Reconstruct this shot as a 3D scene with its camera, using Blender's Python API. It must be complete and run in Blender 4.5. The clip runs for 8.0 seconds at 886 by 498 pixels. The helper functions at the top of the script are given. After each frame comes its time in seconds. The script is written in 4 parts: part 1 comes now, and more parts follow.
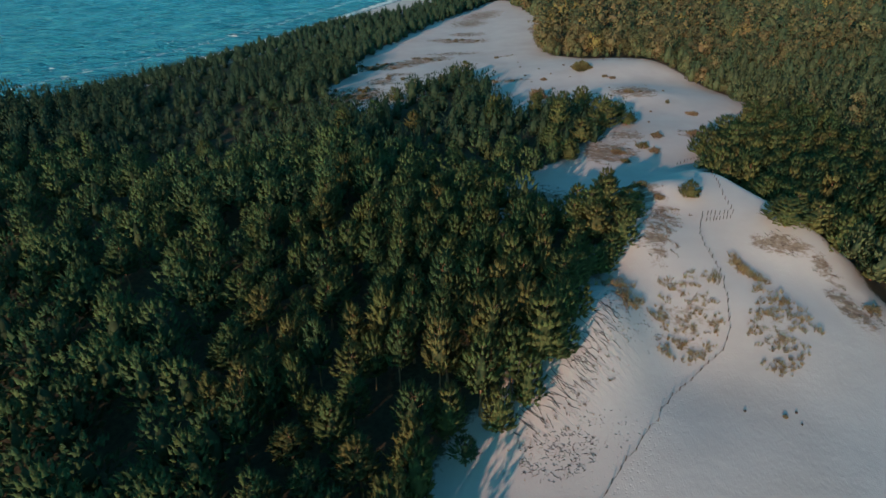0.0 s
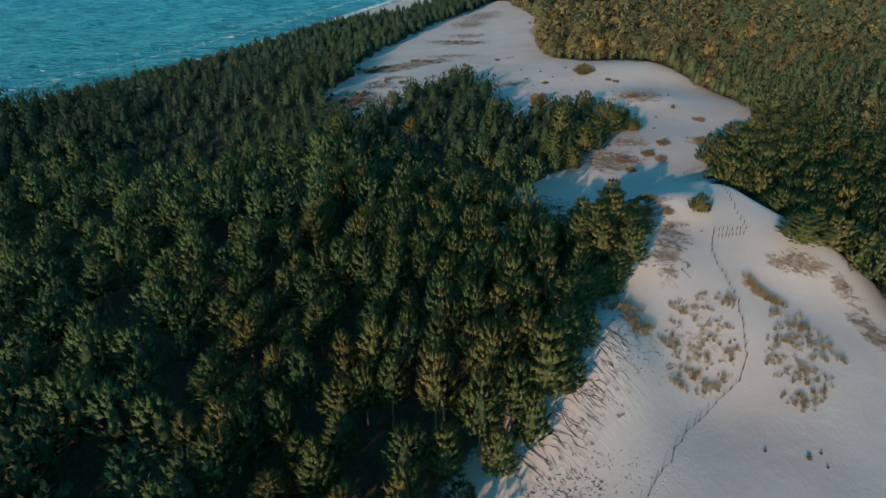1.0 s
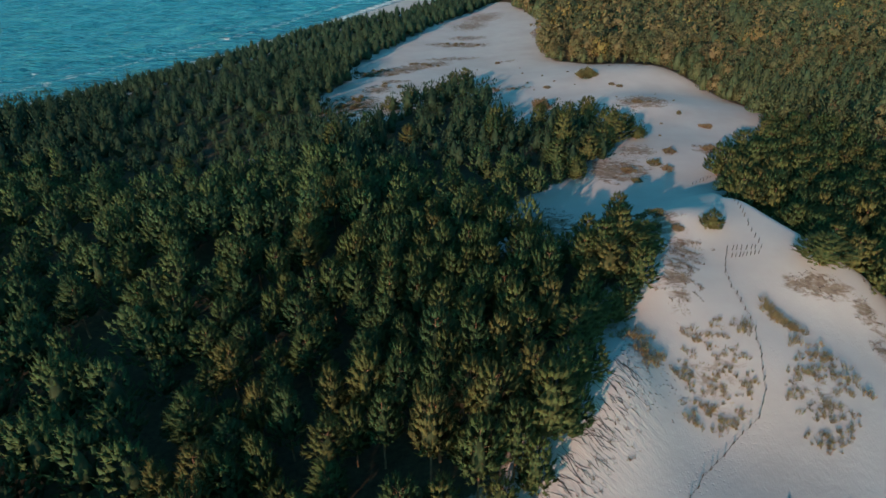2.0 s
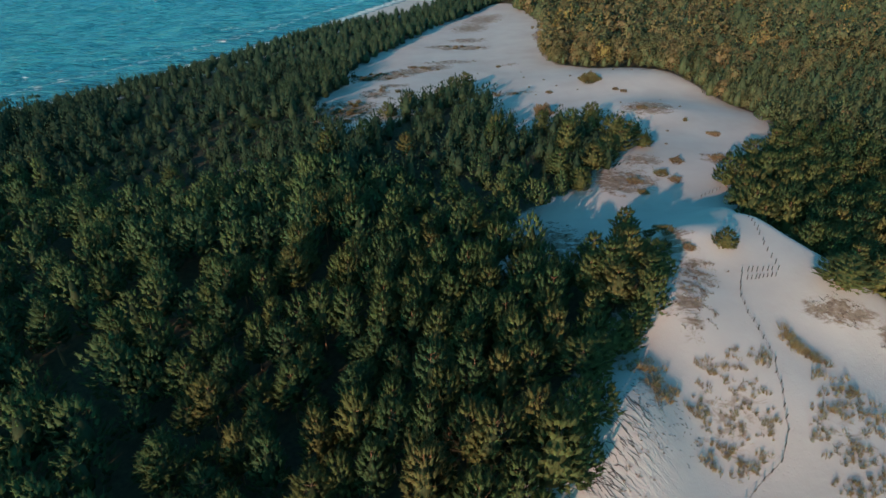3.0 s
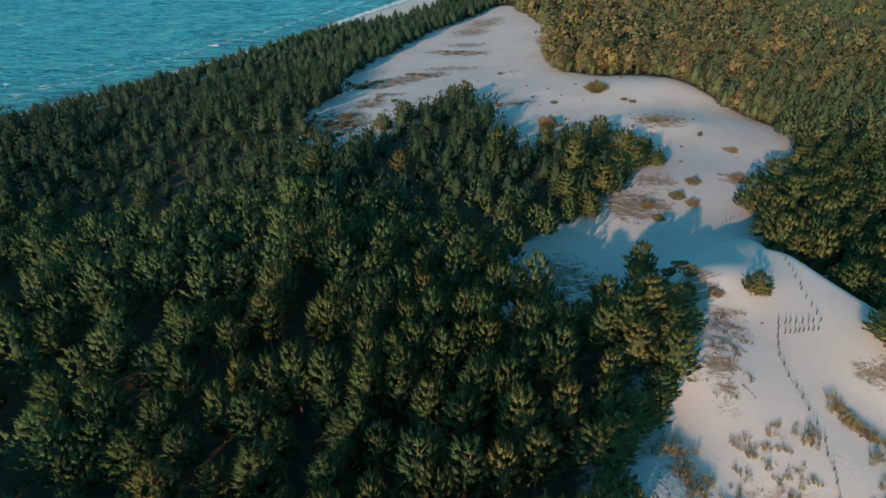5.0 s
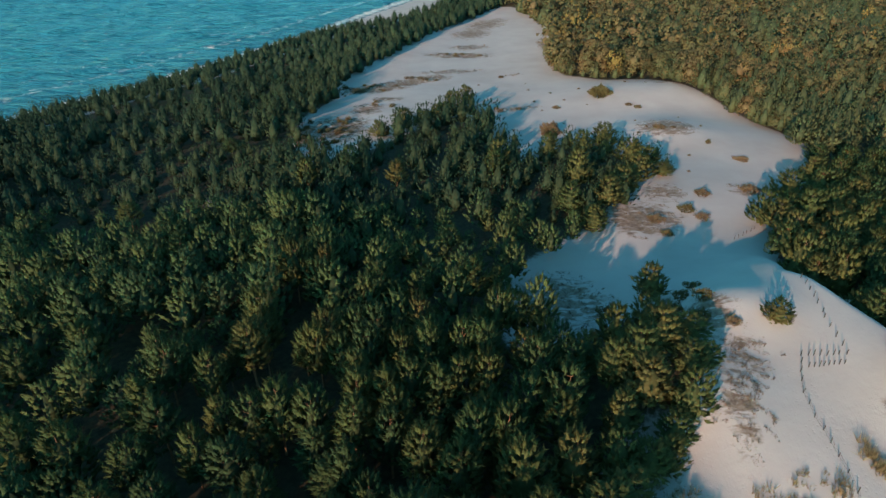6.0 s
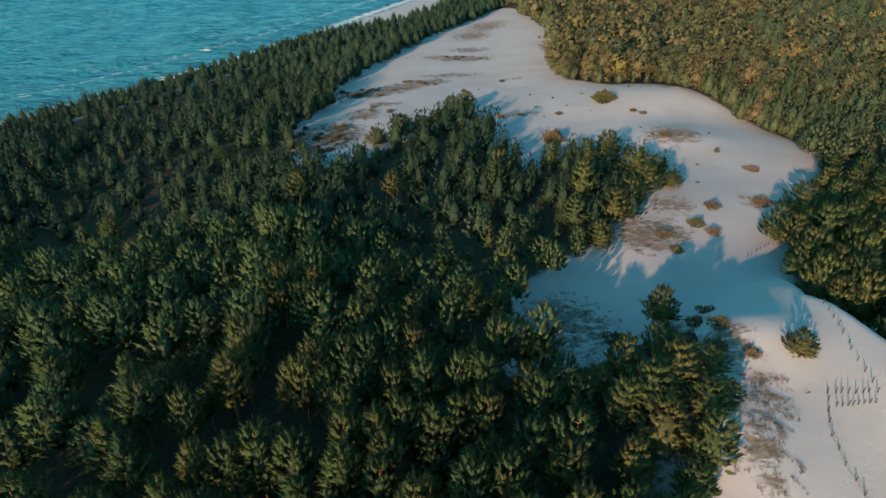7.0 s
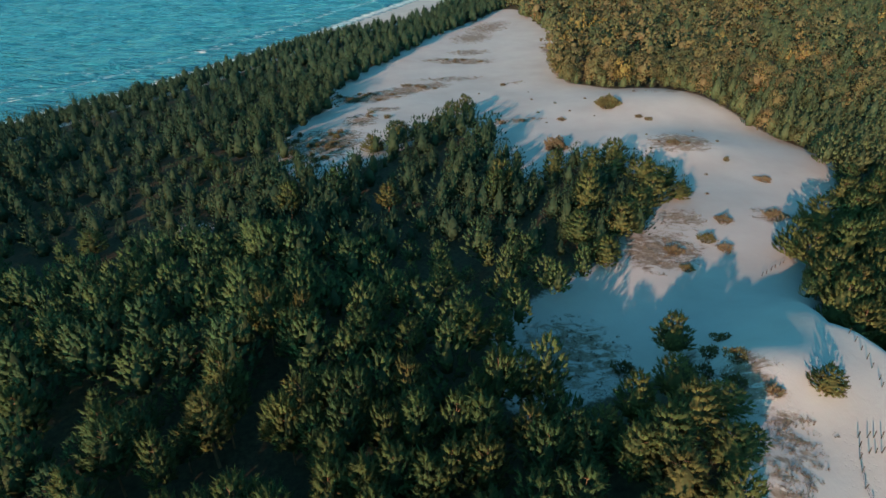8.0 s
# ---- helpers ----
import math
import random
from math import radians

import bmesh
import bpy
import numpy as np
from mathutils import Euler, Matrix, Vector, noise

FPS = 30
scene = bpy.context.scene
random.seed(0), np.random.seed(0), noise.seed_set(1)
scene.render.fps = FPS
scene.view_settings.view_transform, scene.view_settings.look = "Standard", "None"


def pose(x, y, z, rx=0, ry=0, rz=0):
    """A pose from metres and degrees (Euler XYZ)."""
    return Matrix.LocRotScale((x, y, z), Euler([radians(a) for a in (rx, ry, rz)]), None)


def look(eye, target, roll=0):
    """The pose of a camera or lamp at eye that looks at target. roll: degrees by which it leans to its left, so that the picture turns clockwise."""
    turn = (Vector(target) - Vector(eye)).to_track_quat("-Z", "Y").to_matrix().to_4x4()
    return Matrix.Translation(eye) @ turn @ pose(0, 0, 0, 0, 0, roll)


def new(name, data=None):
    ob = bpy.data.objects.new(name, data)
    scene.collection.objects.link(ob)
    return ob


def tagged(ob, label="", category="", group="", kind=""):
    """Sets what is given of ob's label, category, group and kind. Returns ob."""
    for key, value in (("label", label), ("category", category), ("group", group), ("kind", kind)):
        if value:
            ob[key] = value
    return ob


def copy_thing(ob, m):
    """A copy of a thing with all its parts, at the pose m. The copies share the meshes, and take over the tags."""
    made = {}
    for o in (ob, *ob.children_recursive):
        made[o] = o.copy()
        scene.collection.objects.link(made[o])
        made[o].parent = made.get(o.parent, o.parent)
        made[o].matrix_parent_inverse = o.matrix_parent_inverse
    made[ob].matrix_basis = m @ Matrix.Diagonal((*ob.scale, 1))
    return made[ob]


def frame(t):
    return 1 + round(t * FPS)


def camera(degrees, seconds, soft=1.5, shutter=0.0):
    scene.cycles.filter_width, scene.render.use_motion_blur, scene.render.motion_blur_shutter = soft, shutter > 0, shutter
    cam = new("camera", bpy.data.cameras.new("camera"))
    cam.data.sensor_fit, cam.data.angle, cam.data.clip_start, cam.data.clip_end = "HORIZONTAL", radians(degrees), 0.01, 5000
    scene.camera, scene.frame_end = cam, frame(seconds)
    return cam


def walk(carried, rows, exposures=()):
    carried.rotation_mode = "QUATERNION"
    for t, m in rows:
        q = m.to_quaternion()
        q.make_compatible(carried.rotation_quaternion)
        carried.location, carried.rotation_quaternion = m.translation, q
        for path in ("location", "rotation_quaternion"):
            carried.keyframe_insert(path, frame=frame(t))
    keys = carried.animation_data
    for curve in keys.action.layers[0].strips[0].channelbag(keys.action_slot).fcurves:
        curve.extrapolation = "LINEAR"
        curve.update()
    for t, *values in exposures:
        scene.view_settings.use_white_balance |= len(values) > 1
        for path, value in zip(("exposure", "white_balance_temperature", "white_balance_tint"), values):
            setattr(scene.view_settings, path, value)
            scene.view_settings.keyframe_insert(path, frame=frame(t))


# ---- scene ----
cam = camera(73.4, 8.0)
METRES, EYE, TILT, LEAN, TURN = 52.0, 50.5, -29.5, 0.0, 0.0
ROWS = [
    (0.0, 0.0, 0.0, 0.0, -0.0, 0.0, 0.0),
    (0.5, 0.0047, 0.0522, 0.0302, 0.01, -0.04, -0.01),
    (1.0, 0.0092, 0.1049, 0.0605, 0.03, -0.07, -0.03),
    (1.5, 0.0139, 0.1578, 0.091, 0.05, -0.07, -0.03),
    (3.0, 0.028, 0.3186, 0.1828, 0.13, -0.06, -0.11),
    (3.5, 0.0326, 0.3727, 0.2135, 0.15, -0.05, -0.15),
    (4.0, 0.0374, 0.4271, 0.2442, 0.18, -0.06, -0.18),
    (4.5, 0.0424, 0.4815, 0.2751, 0.22, -0.06, -0.21),
    (6.0, 0.0572, 0.6473, 0.3672, 0.33, -0.09, -0.27),
    (6.5, 0.0622, 0.7024, 0.3981, 0.38, -0.09, -0.29),
    (7.0, 0.0669, 0.7578, 0.4287, 0.4, -0.09, -0.32),
    (7.5, 0.0719, 0.8131, 0.4596, 0.44, -0.1, -0.34),
    (8.0, 0.0772, 0.868, 0.4904, 0.49, -0.11, -0.35),
]
walk(cam, [(t, pose(0, 0, EYE, TILT, LEAN, TURN) @ pose(METRES * x, METRES * y, METRES * z, 90 + pitch, roll, yaw)) for t, x, y, z, yaw, pitch, roll in ROWS],
     [(0.0, 0.54, 6500, 10), (4.0, 0.78, 6600, 10), (8.0, 0.98, 7000, 11)])

# ---- light: a low sun behind the viewer, clear blue sky ----
SUN_AZ, SUN_EL = 208.0, 14.2          # degrees, clockwise from +y, and above the horizon
SUN_POWER, SKY_POWER = 3.8, 0.143

world = bpy.data.worlds.new("sky")
scene.world = world
world.use_nodes = True
wn, wl = world.node_tree.nodes, world.node_tree.links
sky = wn.new("ShaderNodeTexSky")
sky.sky_type, sky.sun_disc = "NISHITA", False
sky.sun_elevation, sky.sun_rotation = radians(SUN_EL), radians(SUN_AZ)
tint = wn.new("ShaderNodeMix")
tint.data_type, tint.blend_type = "RGBA", "MULTIPLY"
tint.inputs[0].default_value = 1.0
tint.inputs[7].default_value = (0.26, 0.90, 1.0, 1)
wl.new(sky.outputs[0], tint.inputs[6])
wl.new(tint.outputs[2], wn["Background"].inputs[0])
wn["Background"].inputs[1].default_value = SKY_POWER

lamp = bpy.data.lights.new("sun", "SUN")
lamp.energy, lamp.angle, lamp.color = SUN_POWER, radians(0.6), (1.0, 0.655, 0.47)
sun = new("sun", lamp)
az, el = radians(SUN_AZ), radians(SUN_EL)
sun.matrix_world = look((200 * math.sin(az) * math.cos(el), 200 * math.cos(az) * math.cos(el), 200 * math.sin(el)), (0, 0, 0))


# ---- materials ----
def material(name, rough=0.9):
    m = bpy.data.materials.new(name)
    m.use_nodes = True
    n, l = m.node_tree.nodes, m.node_tree.links
    b = n["Principled BSDF"]
    b.inputs["Roughness"].default_value = rough
    b.inputs["Specular IOR Level"].default_value = 0.25
    return m, n, l, b


def noise_node(n, l, scale, detail=4.0, rough=0.55, vec=None, distort=0.0):
    t = n.new("ShaderNodeTexNoise")
    t.inputs["Scale"].default_value, t.inputs["Detail"].default_value = scale, detail
    t.inputs["Roughness"].default_value, t.inputs["Distortion"].default_value = rough, distort
    if vec is not None:
        l.new(vec, t.inputs["Vector"])
    return t.outputs["Fac"]


def ramp(n, l, fac, stops):
    r = n.new("ShaderNodeValToRGB")
    while len(r.color_ramp.elements) < len(stops):
        r.color_ramp.elements.new(0.5)
    for e, (p, c) in zip(r.color_ramp.elements, stops):
        e.position, e.color = p, (*c, 1) if len(c) == 3 else c
    l.new(fac, r.inputs[0])
    return r.outputs[0]


def mix(n, l, fac, a, b, mode="MIX"):
    m = n.new("ShaderNodeMix")
    m.data_type, m.blend_type = "RGBA", mode
    for sock, v in ((m.inputs[0], fac), (m.inputs[6], a), (m.inputs[7], b)):
        if isinstance(v, (int, float)):
            sock.default_value = v
        elif isinstance(v, tuple):
            sock.default_value = (*v, 1)
        else:
            l.new(v, sock)
    return m.outputs[2]


def maths(n, l, op, a, b=0.0, clamp=False):
    m = n.new("ShaderNodeMath")
    m.operation, m.use_clamp = op, clamp
    for sock, v in ((m.inputs[0], a), (m.inputs[1], b)):
        if isinstance(v, (int, float)):
            sock.default_value = v
        else:
            l.new(v, sock)
    return m.outputs[0]


def attr(n, name):
    a = n.new("ShaderNodeAttribute")
    a.attribute_name = name
    return a.outputs["Fac"]


def bump(n, l, b, height, strength, dist, before=None):
    k = n.new("ShaderNodeBump")
    k.inputs["Strength"].default_value, k.inputs["Distance"].default_value = strength, dist
    l.new(height, k.inputs["Height"])
    if before is not None:
        l.new(before, k.inputs["Normal"])
    l.new(k.outputs[0], b.inputs["Normal"])
    return k.outputs[0]


def stretched(n, l, sx, sy, sz, turn=0.0):
    """Places in the world, turned about z and then scaled along each axis."""
    g = n.new("ShaderNodeNewGeometry")
    t = n.new("ShaderNodeMapping")
    t.inputs["Rotation"].default_value = (0, 0, radians(turn))
    m = n.new("ShaderNodeMapping")
    m.inputs["Scale"].default_value = (sx, sy, sz)
    l.new(g.outputs["Position"], t.inputs["Vector"])
    l.new(t.outputs[0], m.inputs["Vector"])
    return m.outputs[0]


def ground_material():
    m, n, l, b = material("sand_and_forest_floor", 0.95)
    pos = stretched(n, l, 1, 1, 1)
    broad = noise_node(n, l, 0.06, 5, 0.6, pos)
    fine = noise_node(n, l, 1.3, 6, 0.65, pos)
    rough = noise_node(n, l, 0.9, 4, 0.7, pos, 0.8)
    grit = noise_node(n, l, 7.0, 3, 0.7, pos)
    sand = ramp(n, l, broad, [(0.3, (0.350, 0.308, 0.300)), (0.55, (0.412, 0.365, 0.358)), (0.75, (0.456, 0.406, 0.398))])
    sand = mix(n, l, maths(n, l, "MULTIPLY", grit, 0.28), sand, (0.33, 0.30, 0.28))
    dry = ramp(n, l, fine, [(0.32, (0.105, 0.070, 0.052)), (0.5, (0.19, 0.138, 0.108)), (0.72, (0.30, 0.245, 0.21))])
    floor = ramp(n, l, fine, [(0.3, (0.030, 0.026, 0.018)), (0.55, (0.06, 0.048, 0.030)), (0.8, (0.09, 0.085, 0.045))])
    streak = noise_node(n, l, 0.35, 5, 0.7, stretched(n, l, 1, 1.6, 1), 0.9)
    edge = maths(n, l, "MULTIPLY", attr(n, "scrub"), maths(n, l, "ADD", maths(n, l, "MULTIPLY", maths(n, l, "SUBTRACT", streak, 0.5), 4.6), 0.8))
    patchy = ramp(n, l, edge, [(0.30, (0, 0, 0)), (0.58, (0.95, 0.95, 0.95))])
    c = mix(n, l, patchy, sand, dry)
    edge = maths(n, l, "ADD", attr(n, "forest"), maths(n, l, "MULTIPLY", maths(n, l, "SUBTRACT", fine, 0.5), 0.9))
    c = mix(n, l, ramp(n, l, edge, [(0.40, (0, 0, 0)), (0.65, (1, 1, 1))]), c, floor)
    l.new(c, b.inputs["Base Color"])
    ripple = noise_node(n, l, 1.0, 2, 0.5, stretched(n, l, 5.0, 1.1, 1), 0.6)
    k = bump(n, l, b, ripple, 0.35, 0.05)
    pits = n.new("ShaderNodeTexVoronoi")
    pits.inputs["Scale"].default_value = 2.1
    l.new(pos, pits.inputs["Vector"])
    hole = ramp(n, l, pits.outputs["Distance"], [(0.10, (0, 0, 0)), (0.34, (1, 1, 1))])
    steps = maths(n, l, "MULTIPLY", hole, attr(n, "trodden"))
    k = bump(n, l, b, steps, 0.4, 0.07, k)
    lumps = noise_node(n, l, 0.5, 4, 0.6, pos, 0.5)
    k = bump(n, l, b, lumps, 0.12, 0.4, k)
    gully = noise_node(n, l, 1.0, 3, 0.6, stretched(n, l, 0.35, 1.8, 1, 48), 0.8)
    k = bump(n, l, b, maths(n, l, "MULTIPLY", gully, attr(n, "bank")), 0.45, 0.5, k)
    k = bump(n, l, b, fine, 0.4, 0.06, k)
    bump(n, l, b, maths(n, l, "MULTIPLY", rough, attr(n, "scrub")), 0.8, 0.3, k)
    return m


def water_material():
    m, n, l, b = material("sea_water", 0.16)
    b.inputs["Specular IOR Level"].default_value = 0.6
    b.inputs["IOR"].default_value = 1.33
    pos = stretched(n, l, 1, 1, 1)
    swell = noise_node(n, l, 0.045, 5, 0.62, stretched(n, l, 1.0, 4.2, 1), 0.4)
    chop = noise_node(n, l, 0.24, 5, 0.65, stretched(n, l, 1.0, 3.4, 1, -12))
    broad = noise_node(n, l, 0.008, 3, 0.5, pos)
    deep = ramp(n, l, broad, [(0.3, (0.014, 0.165, 0.232)), (0.7, (0.020, 0.212, 0.285))])
    near = maths(n, l, "ADD", attr(n, "shoal"), maths(n, l, "MULTIPLY", maths(n, l, "SUBTRACT", chop, 0.5), 0.5))
    c = mix(n, l, maths(n, l, "MULTIPLY", near, 0.6, True), deep, (0.02, 0.10, 0.15))
    crest = ramp(n, l, maths(n, l, "ADD", maths(n, l, "MULTIPLY", chop, 0.6), maths(n, l, "MULTIPLY", swell, 0.4)), [(0.60, (0, 0, 0)), (0.66, (1, 1, 1))])
    surf = maths(n, l, "ADD", attr(n, "surf"), maths(n, l, "MULTIPLY", maths(n, l, "SUBTRACT", chop, 0.5), 1.8))
    surf = ramp(n, l, surf, [(0.5, (0, 0, 0)), (0.85, (1, 1, 1))])
    foam = maths(n, l, "MAXIMUM", maths(n, l, "MULTIPLY", crest, 0.35), surf)
    l.new(mix(n, l, foam, c, (0.62, 0.66, 0.66)), b.inputs["Base Color"])
    l.new(maths(n, l, "ADD", maths(n, l, "MULTIPLY", foam, 0.6), 0.16), b.inputs["Roughness"])
    ridge = noise_node(n, l, 0.085, 4, 0.6, stretched(n, l, 1.0, 3.4, 1), 0.5)
    k = bump(n, l, b, ridge, 1.0, 5.0)
    bump(n, l, b, chop, 1.0, 0.6, k)
    return m


def leaf_material(name, stops, by_object, glow=0.2, twig=None):
    """Foliage: a colour for each tree, varied from tuft to tuft, that lets some light through; a set colour for the
    crown's inner body.
    """
    m, n, l, b = material(name, 0.75)
    if by_object:
        tone = n.new("ShaderNodeObjectInfo").outputs["Random"]
    else:
        tone = attr(n, "tone")
    c = ramp(n, l, tone, stops)
    if twig is None:
        part_tone = n.new("ShaderNodeNewGeometry").outputs["Random Per Island"]
    else:
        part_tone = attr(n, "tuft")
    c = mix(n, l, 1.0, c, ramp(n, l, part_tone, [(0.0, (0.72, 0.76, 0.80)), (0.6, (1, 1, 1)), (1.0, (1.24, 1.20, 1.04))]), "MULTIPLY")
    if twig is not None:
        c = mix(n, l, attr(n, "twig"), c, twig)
    l.new(c, b.inputs["Base Color"])
    b.inputs["Specular IOR Level"].default_value = 0.12
    t = n.new("ShaderNodeBsdfTranslucent")
    l.new(c, t.inputs[0])
    s = n.new("ShaderNodeMixShader")
    s.inputs[0].default_value = glow
    l.new(b.outputs[0], s.inputs[1])
    l.new(t.outputs[0], s.inputs[2])
    l.new(s.outputs[0], n["Material Output"].inputs[0])
    return m


def wood_material(name, dark, light, scale=3.0):
    m, n, l, b = material(name, 0.9)
    f = noise_node(n, l, scale, 5, 0.65, stretched(n, l, 1, 1, 0.25))
    l.new(ramp(n, l, f, [(0.3, dark), (0.7, light)]), b.inputs["Base Color"])
    bump(n, l, b, f, 0.6, 0.03)
    return m


PINE = [(0.0, (0.054, 0.098, 0.047)), (0.4, (0.078, 0.117, 0.047)), (0.8, (0.110, 0.128, 0.048)), (1.0, (0.138, 0.130, 0.050))]
AUTUMN = [(0.0, (0.090, 0.104, 0.054)), (0.35, (0.128, 0.121, 0.057)), (0.6, (0.158, 0.130, 0.063)), (0.85, (0.178, 0.129, 0.067)), (1.0, (0.235, 0.175, 0.058))]
MAT_GROUND = ground_material()
MAT_WATER = water_material()
# dark green of the body inside each pine crown
CORE_GREEN = (0.045, 0.062, 0.034)
MAT_PINE = leaf_material("pine_needles", PINE, True, 0.36, CORE_GREEN)
# lit copy of the pine needles: full sun on open pines is in the colour
MAT_PINE_SUNLIT = leaf_material("sunlit_pine_needles", [(0.0, (0.086, 0.116, 0.046)), (0.5, (0.116, 0.130, 0.049)), (1.0, (0.148, 0.136, 0.053))], True, 0.34, CORE_GREEN)
MAT_PINE_FAR = leaf_material("pine_needles_wood", PINE, False, 0.2, CORE_GREEN)
MAT_PINE_INLAND = leaf_material("inland_pine_needles", [(0.0, (0.066, 0.100, 0.054)), (0.5, (0.094, 0.112, 0.053)), (1.0, (0.124, 0.120, 0.054))], False, 0.2, CORE_GREEN)
MAT_PINE_SHORE = leaf_material("shore_pine_needles", [(0.0, (0.027, 0.055, 0.035)), (0.5, (0.040, 0.065, 0.034)), (1.0, (0.072, 0.084, 0.037))], False, 0.2, CORE_GREEN)
MAT_AUTUMN_FAR = leaf_material("autumn_leaves_wood", AUTUMN, False, 0.25, CORE_GREEN)
MAT_BARK = wood_material("pine_bark", (0.10, 0.055, 0.035), (0.30, 0.17, 0.10), 4.0)
MAT_POST = wood_material("weathered_wood", (0.022, 0.018, 0.016), (0.075, 0.058, 0.048), 6.0)
MAT_GRASS = leaf_material("dry_marram_grass", [(0.0, (0.16, 0.125, 0.080)), (0.5, (0.25, 0.190, 0.105)), (1.0, (0.33, 0.265, 0.165))], False, 0.35)


# ---- the lie of the land ----
def step(a, b, x):
    t = np.clip((x - a) / (b - a), 0, 1)
    return t * t * (3 - 2 * t)


# dunes and hollows: centre, radii, height
DUNES = [(52, 101, 15, 13, 4.07), (46, 78, 15, 14, 4.13), (27, 84, 9, 9, 1.35), (44, 42, 16, 24, 2.9), (15, 66, 10, 12, 2.24),
         (49, 143, 12, 12, 0.47), (36, 145, 8, 9, 0.71), (66, 205, 12, 10, 2.4), (80, 245, 22, 14, 4.0), (62, 95, 10, 15, 5.24),
         (55, 165, 20, 14, 1.74), (90, 190, 16, 16, 1.5), (42, 108, 6, 6, 4.74), (51, 117, 9, 8, 0.84), (60, 118, 10, 9, 5.47),
         (12, 66, 9, 9, 3.09), (23, 70, 5, 7, 3.5), (31, 63, 8, 8, -2.1), (30, 95, 8, 8, 5.3), (57, 80, 7, 7, -1.76)]
# the edge of the bare sand: seaward side, from near to far, then the landward side, from far to near
SAND_WEST = [(-22, -40), (-10, 15), (0, 38), (5.5, 49.8), (10.9, 53.3), (14.0, 59.2), (19.1, 63.8), (21.2, 72.4), (24, 79), (26.5, 83.0), (33.9, 84.0), (36.8, 89.9), (38.6, 100.3), (39.4, 106.6), (42.2, 116.1),
             (37.9, 120.8), (30, 116), (16, 111), (15, 122), (19, 128), (27, 135), (31, 138.5), (35.6, 141.5), (43.4, 155), (48.7, 166.1), (57, 172), (56, 185), (47, 197),
             (32, 199), (24, 186), (18, 206), (10, 236), (4, 232), (-8, 216), (-18, 200), (-27, 184), (-38, 203), (-40, 222), (-38, 236), (-33, 250),
             (-37, 283), (-23, 326), (-1, 391), (40, 478)]
SAND_EAST = [(46, 470), (57, 362), (43, 308), (45, 278), (62, 261), (77, 261), (88, 228), (97, 197), (83, 168), (72, 158), (62, 141), (58, 131), (55, 121),
             (53.6, 116), (55.4, 112.4), (57.1, 106), (58.9, 100.4), (60.5, 96.5), (62, 93), (65, 90), (64, 80), (66, 70), (72, 55), (80, 30), (84, -40)]
COAST = [(-387, -227), (-148, 226), (-110, 303), (-73, 403), (-60, 450), (-36, 525), (-21, 570), (30, 720), (200, 1300), (700, 2600)]
SEA = -12.0


def to_lines(x, y, pts, closed):
    """Distance to a line of points, and, for a closed one, whether each place lies inside."""
    p = np.array(pts, float)
    q = np.roll(p, -1, 0) if closed else p[1:]
    p = p if closed else p[:-1]
    best = np.full(x.shape, 1e9)
    inside = np.zeros(x.shape, bool)
    side = np.zeros(x.shape)
    for (ax, ay), (bx, by) in zip(p, q):
        dx, dy = bx - ax, by - ay
        k = np.clip(((x - ax) * dx + (y - ay) * dy) / (dx * dx + dy * dy), 0, 1)
        d = np.hypot(x - ax - k * dx, y - ay - k * dy)
        nearer = d < best
        best = np.where(nearer, d, best)
        side = np.where(nearer, np.sign(dx * (y - ay) - dy * (x - ax)), side)
        if closed and ay != by:
            inside ^= ((ay > y) != (by > y)) & (x < (bx - ax) * (y - ay) / (by - ay) + ax)
    return best, inside if closed else side


def sand_distance(x, y):
    """Metres to the edge of the bare sand, positive inside."""
    d, inside = to_lines(x, y, SAND_WEST + SAND_EAST, True)
    return np.where(inside, d, -d)


def coast_distance(x, y):
    """Metres from the waterline, positive inland."""
    d, side = to_lines(x, y, COAST, False)
    return -d * side


def waves(x, y, size, seed):
    """Smooth, uneven relief from a few crossing waves."""
    r = np.random.RandomState(seed)
    z = np.zeros(x.shape)
    for k in range(7):
        a, s = r.uniform(0, 2 * math.pi), size * r.uniform(0.5, 1.6)
        z += np.sin((x * math.cos(a) + y * math.sin(a)) * 2 * math.pi / s + r.uniform(0, 6.3)) / 7
    return z


# patches of dry grass and scrub on the sand: centre, radii, turn, density
SCRUB = [(35.5, 70, 6, 8, -25, 0.4), (46.8, 66.5, 4, 8, -22, 0.4), (48, 81, 1.2, 3.2, 20, 0.7), (26.5, 74, 2.5, 4.5, 15, 0.6), (36.0, 88.1, 2.2, 7.0, -15, 0.6)]
SCRUB += [(40.3, 96.7, 2.0, 5.0, -12, 0.65), (22, 119, 7, 8, 0, 0.9), (38.6, 104.4, 3, 4.5, -20, 1.1), (42, 149, 8, 5, 35, 0.85), (51, 160, 5, 4, 30, 0.8), (56.2, 86.8, 4.2, 2.2, -12, 1.1), (61.2, 73.0, 2.0, 4.5, 10, 1.0), (61.5, 82.0, 1.6, 4.0, 10, 0.7), (65.5, 204.5, 7, 6, 0, 1.2)]
SCRUB += [(44, 146, 7, 4.5, 30, 1.0), (72, 163, 5, 3, 10, 0.8), (-23, 268, 13, 6, 30, 1.35), (-8, 281, 12, 5, 30, 1.2), (4, 296, 12, 3, 10, 1.0), (8, 329, 14, 5, -8, 1.25), (14, 348, 9, 6, 5, 0.9), (-18, 250, 5, 3, 0, 1.0), (24, 234, 9, 2.5, 10, 0.9)]
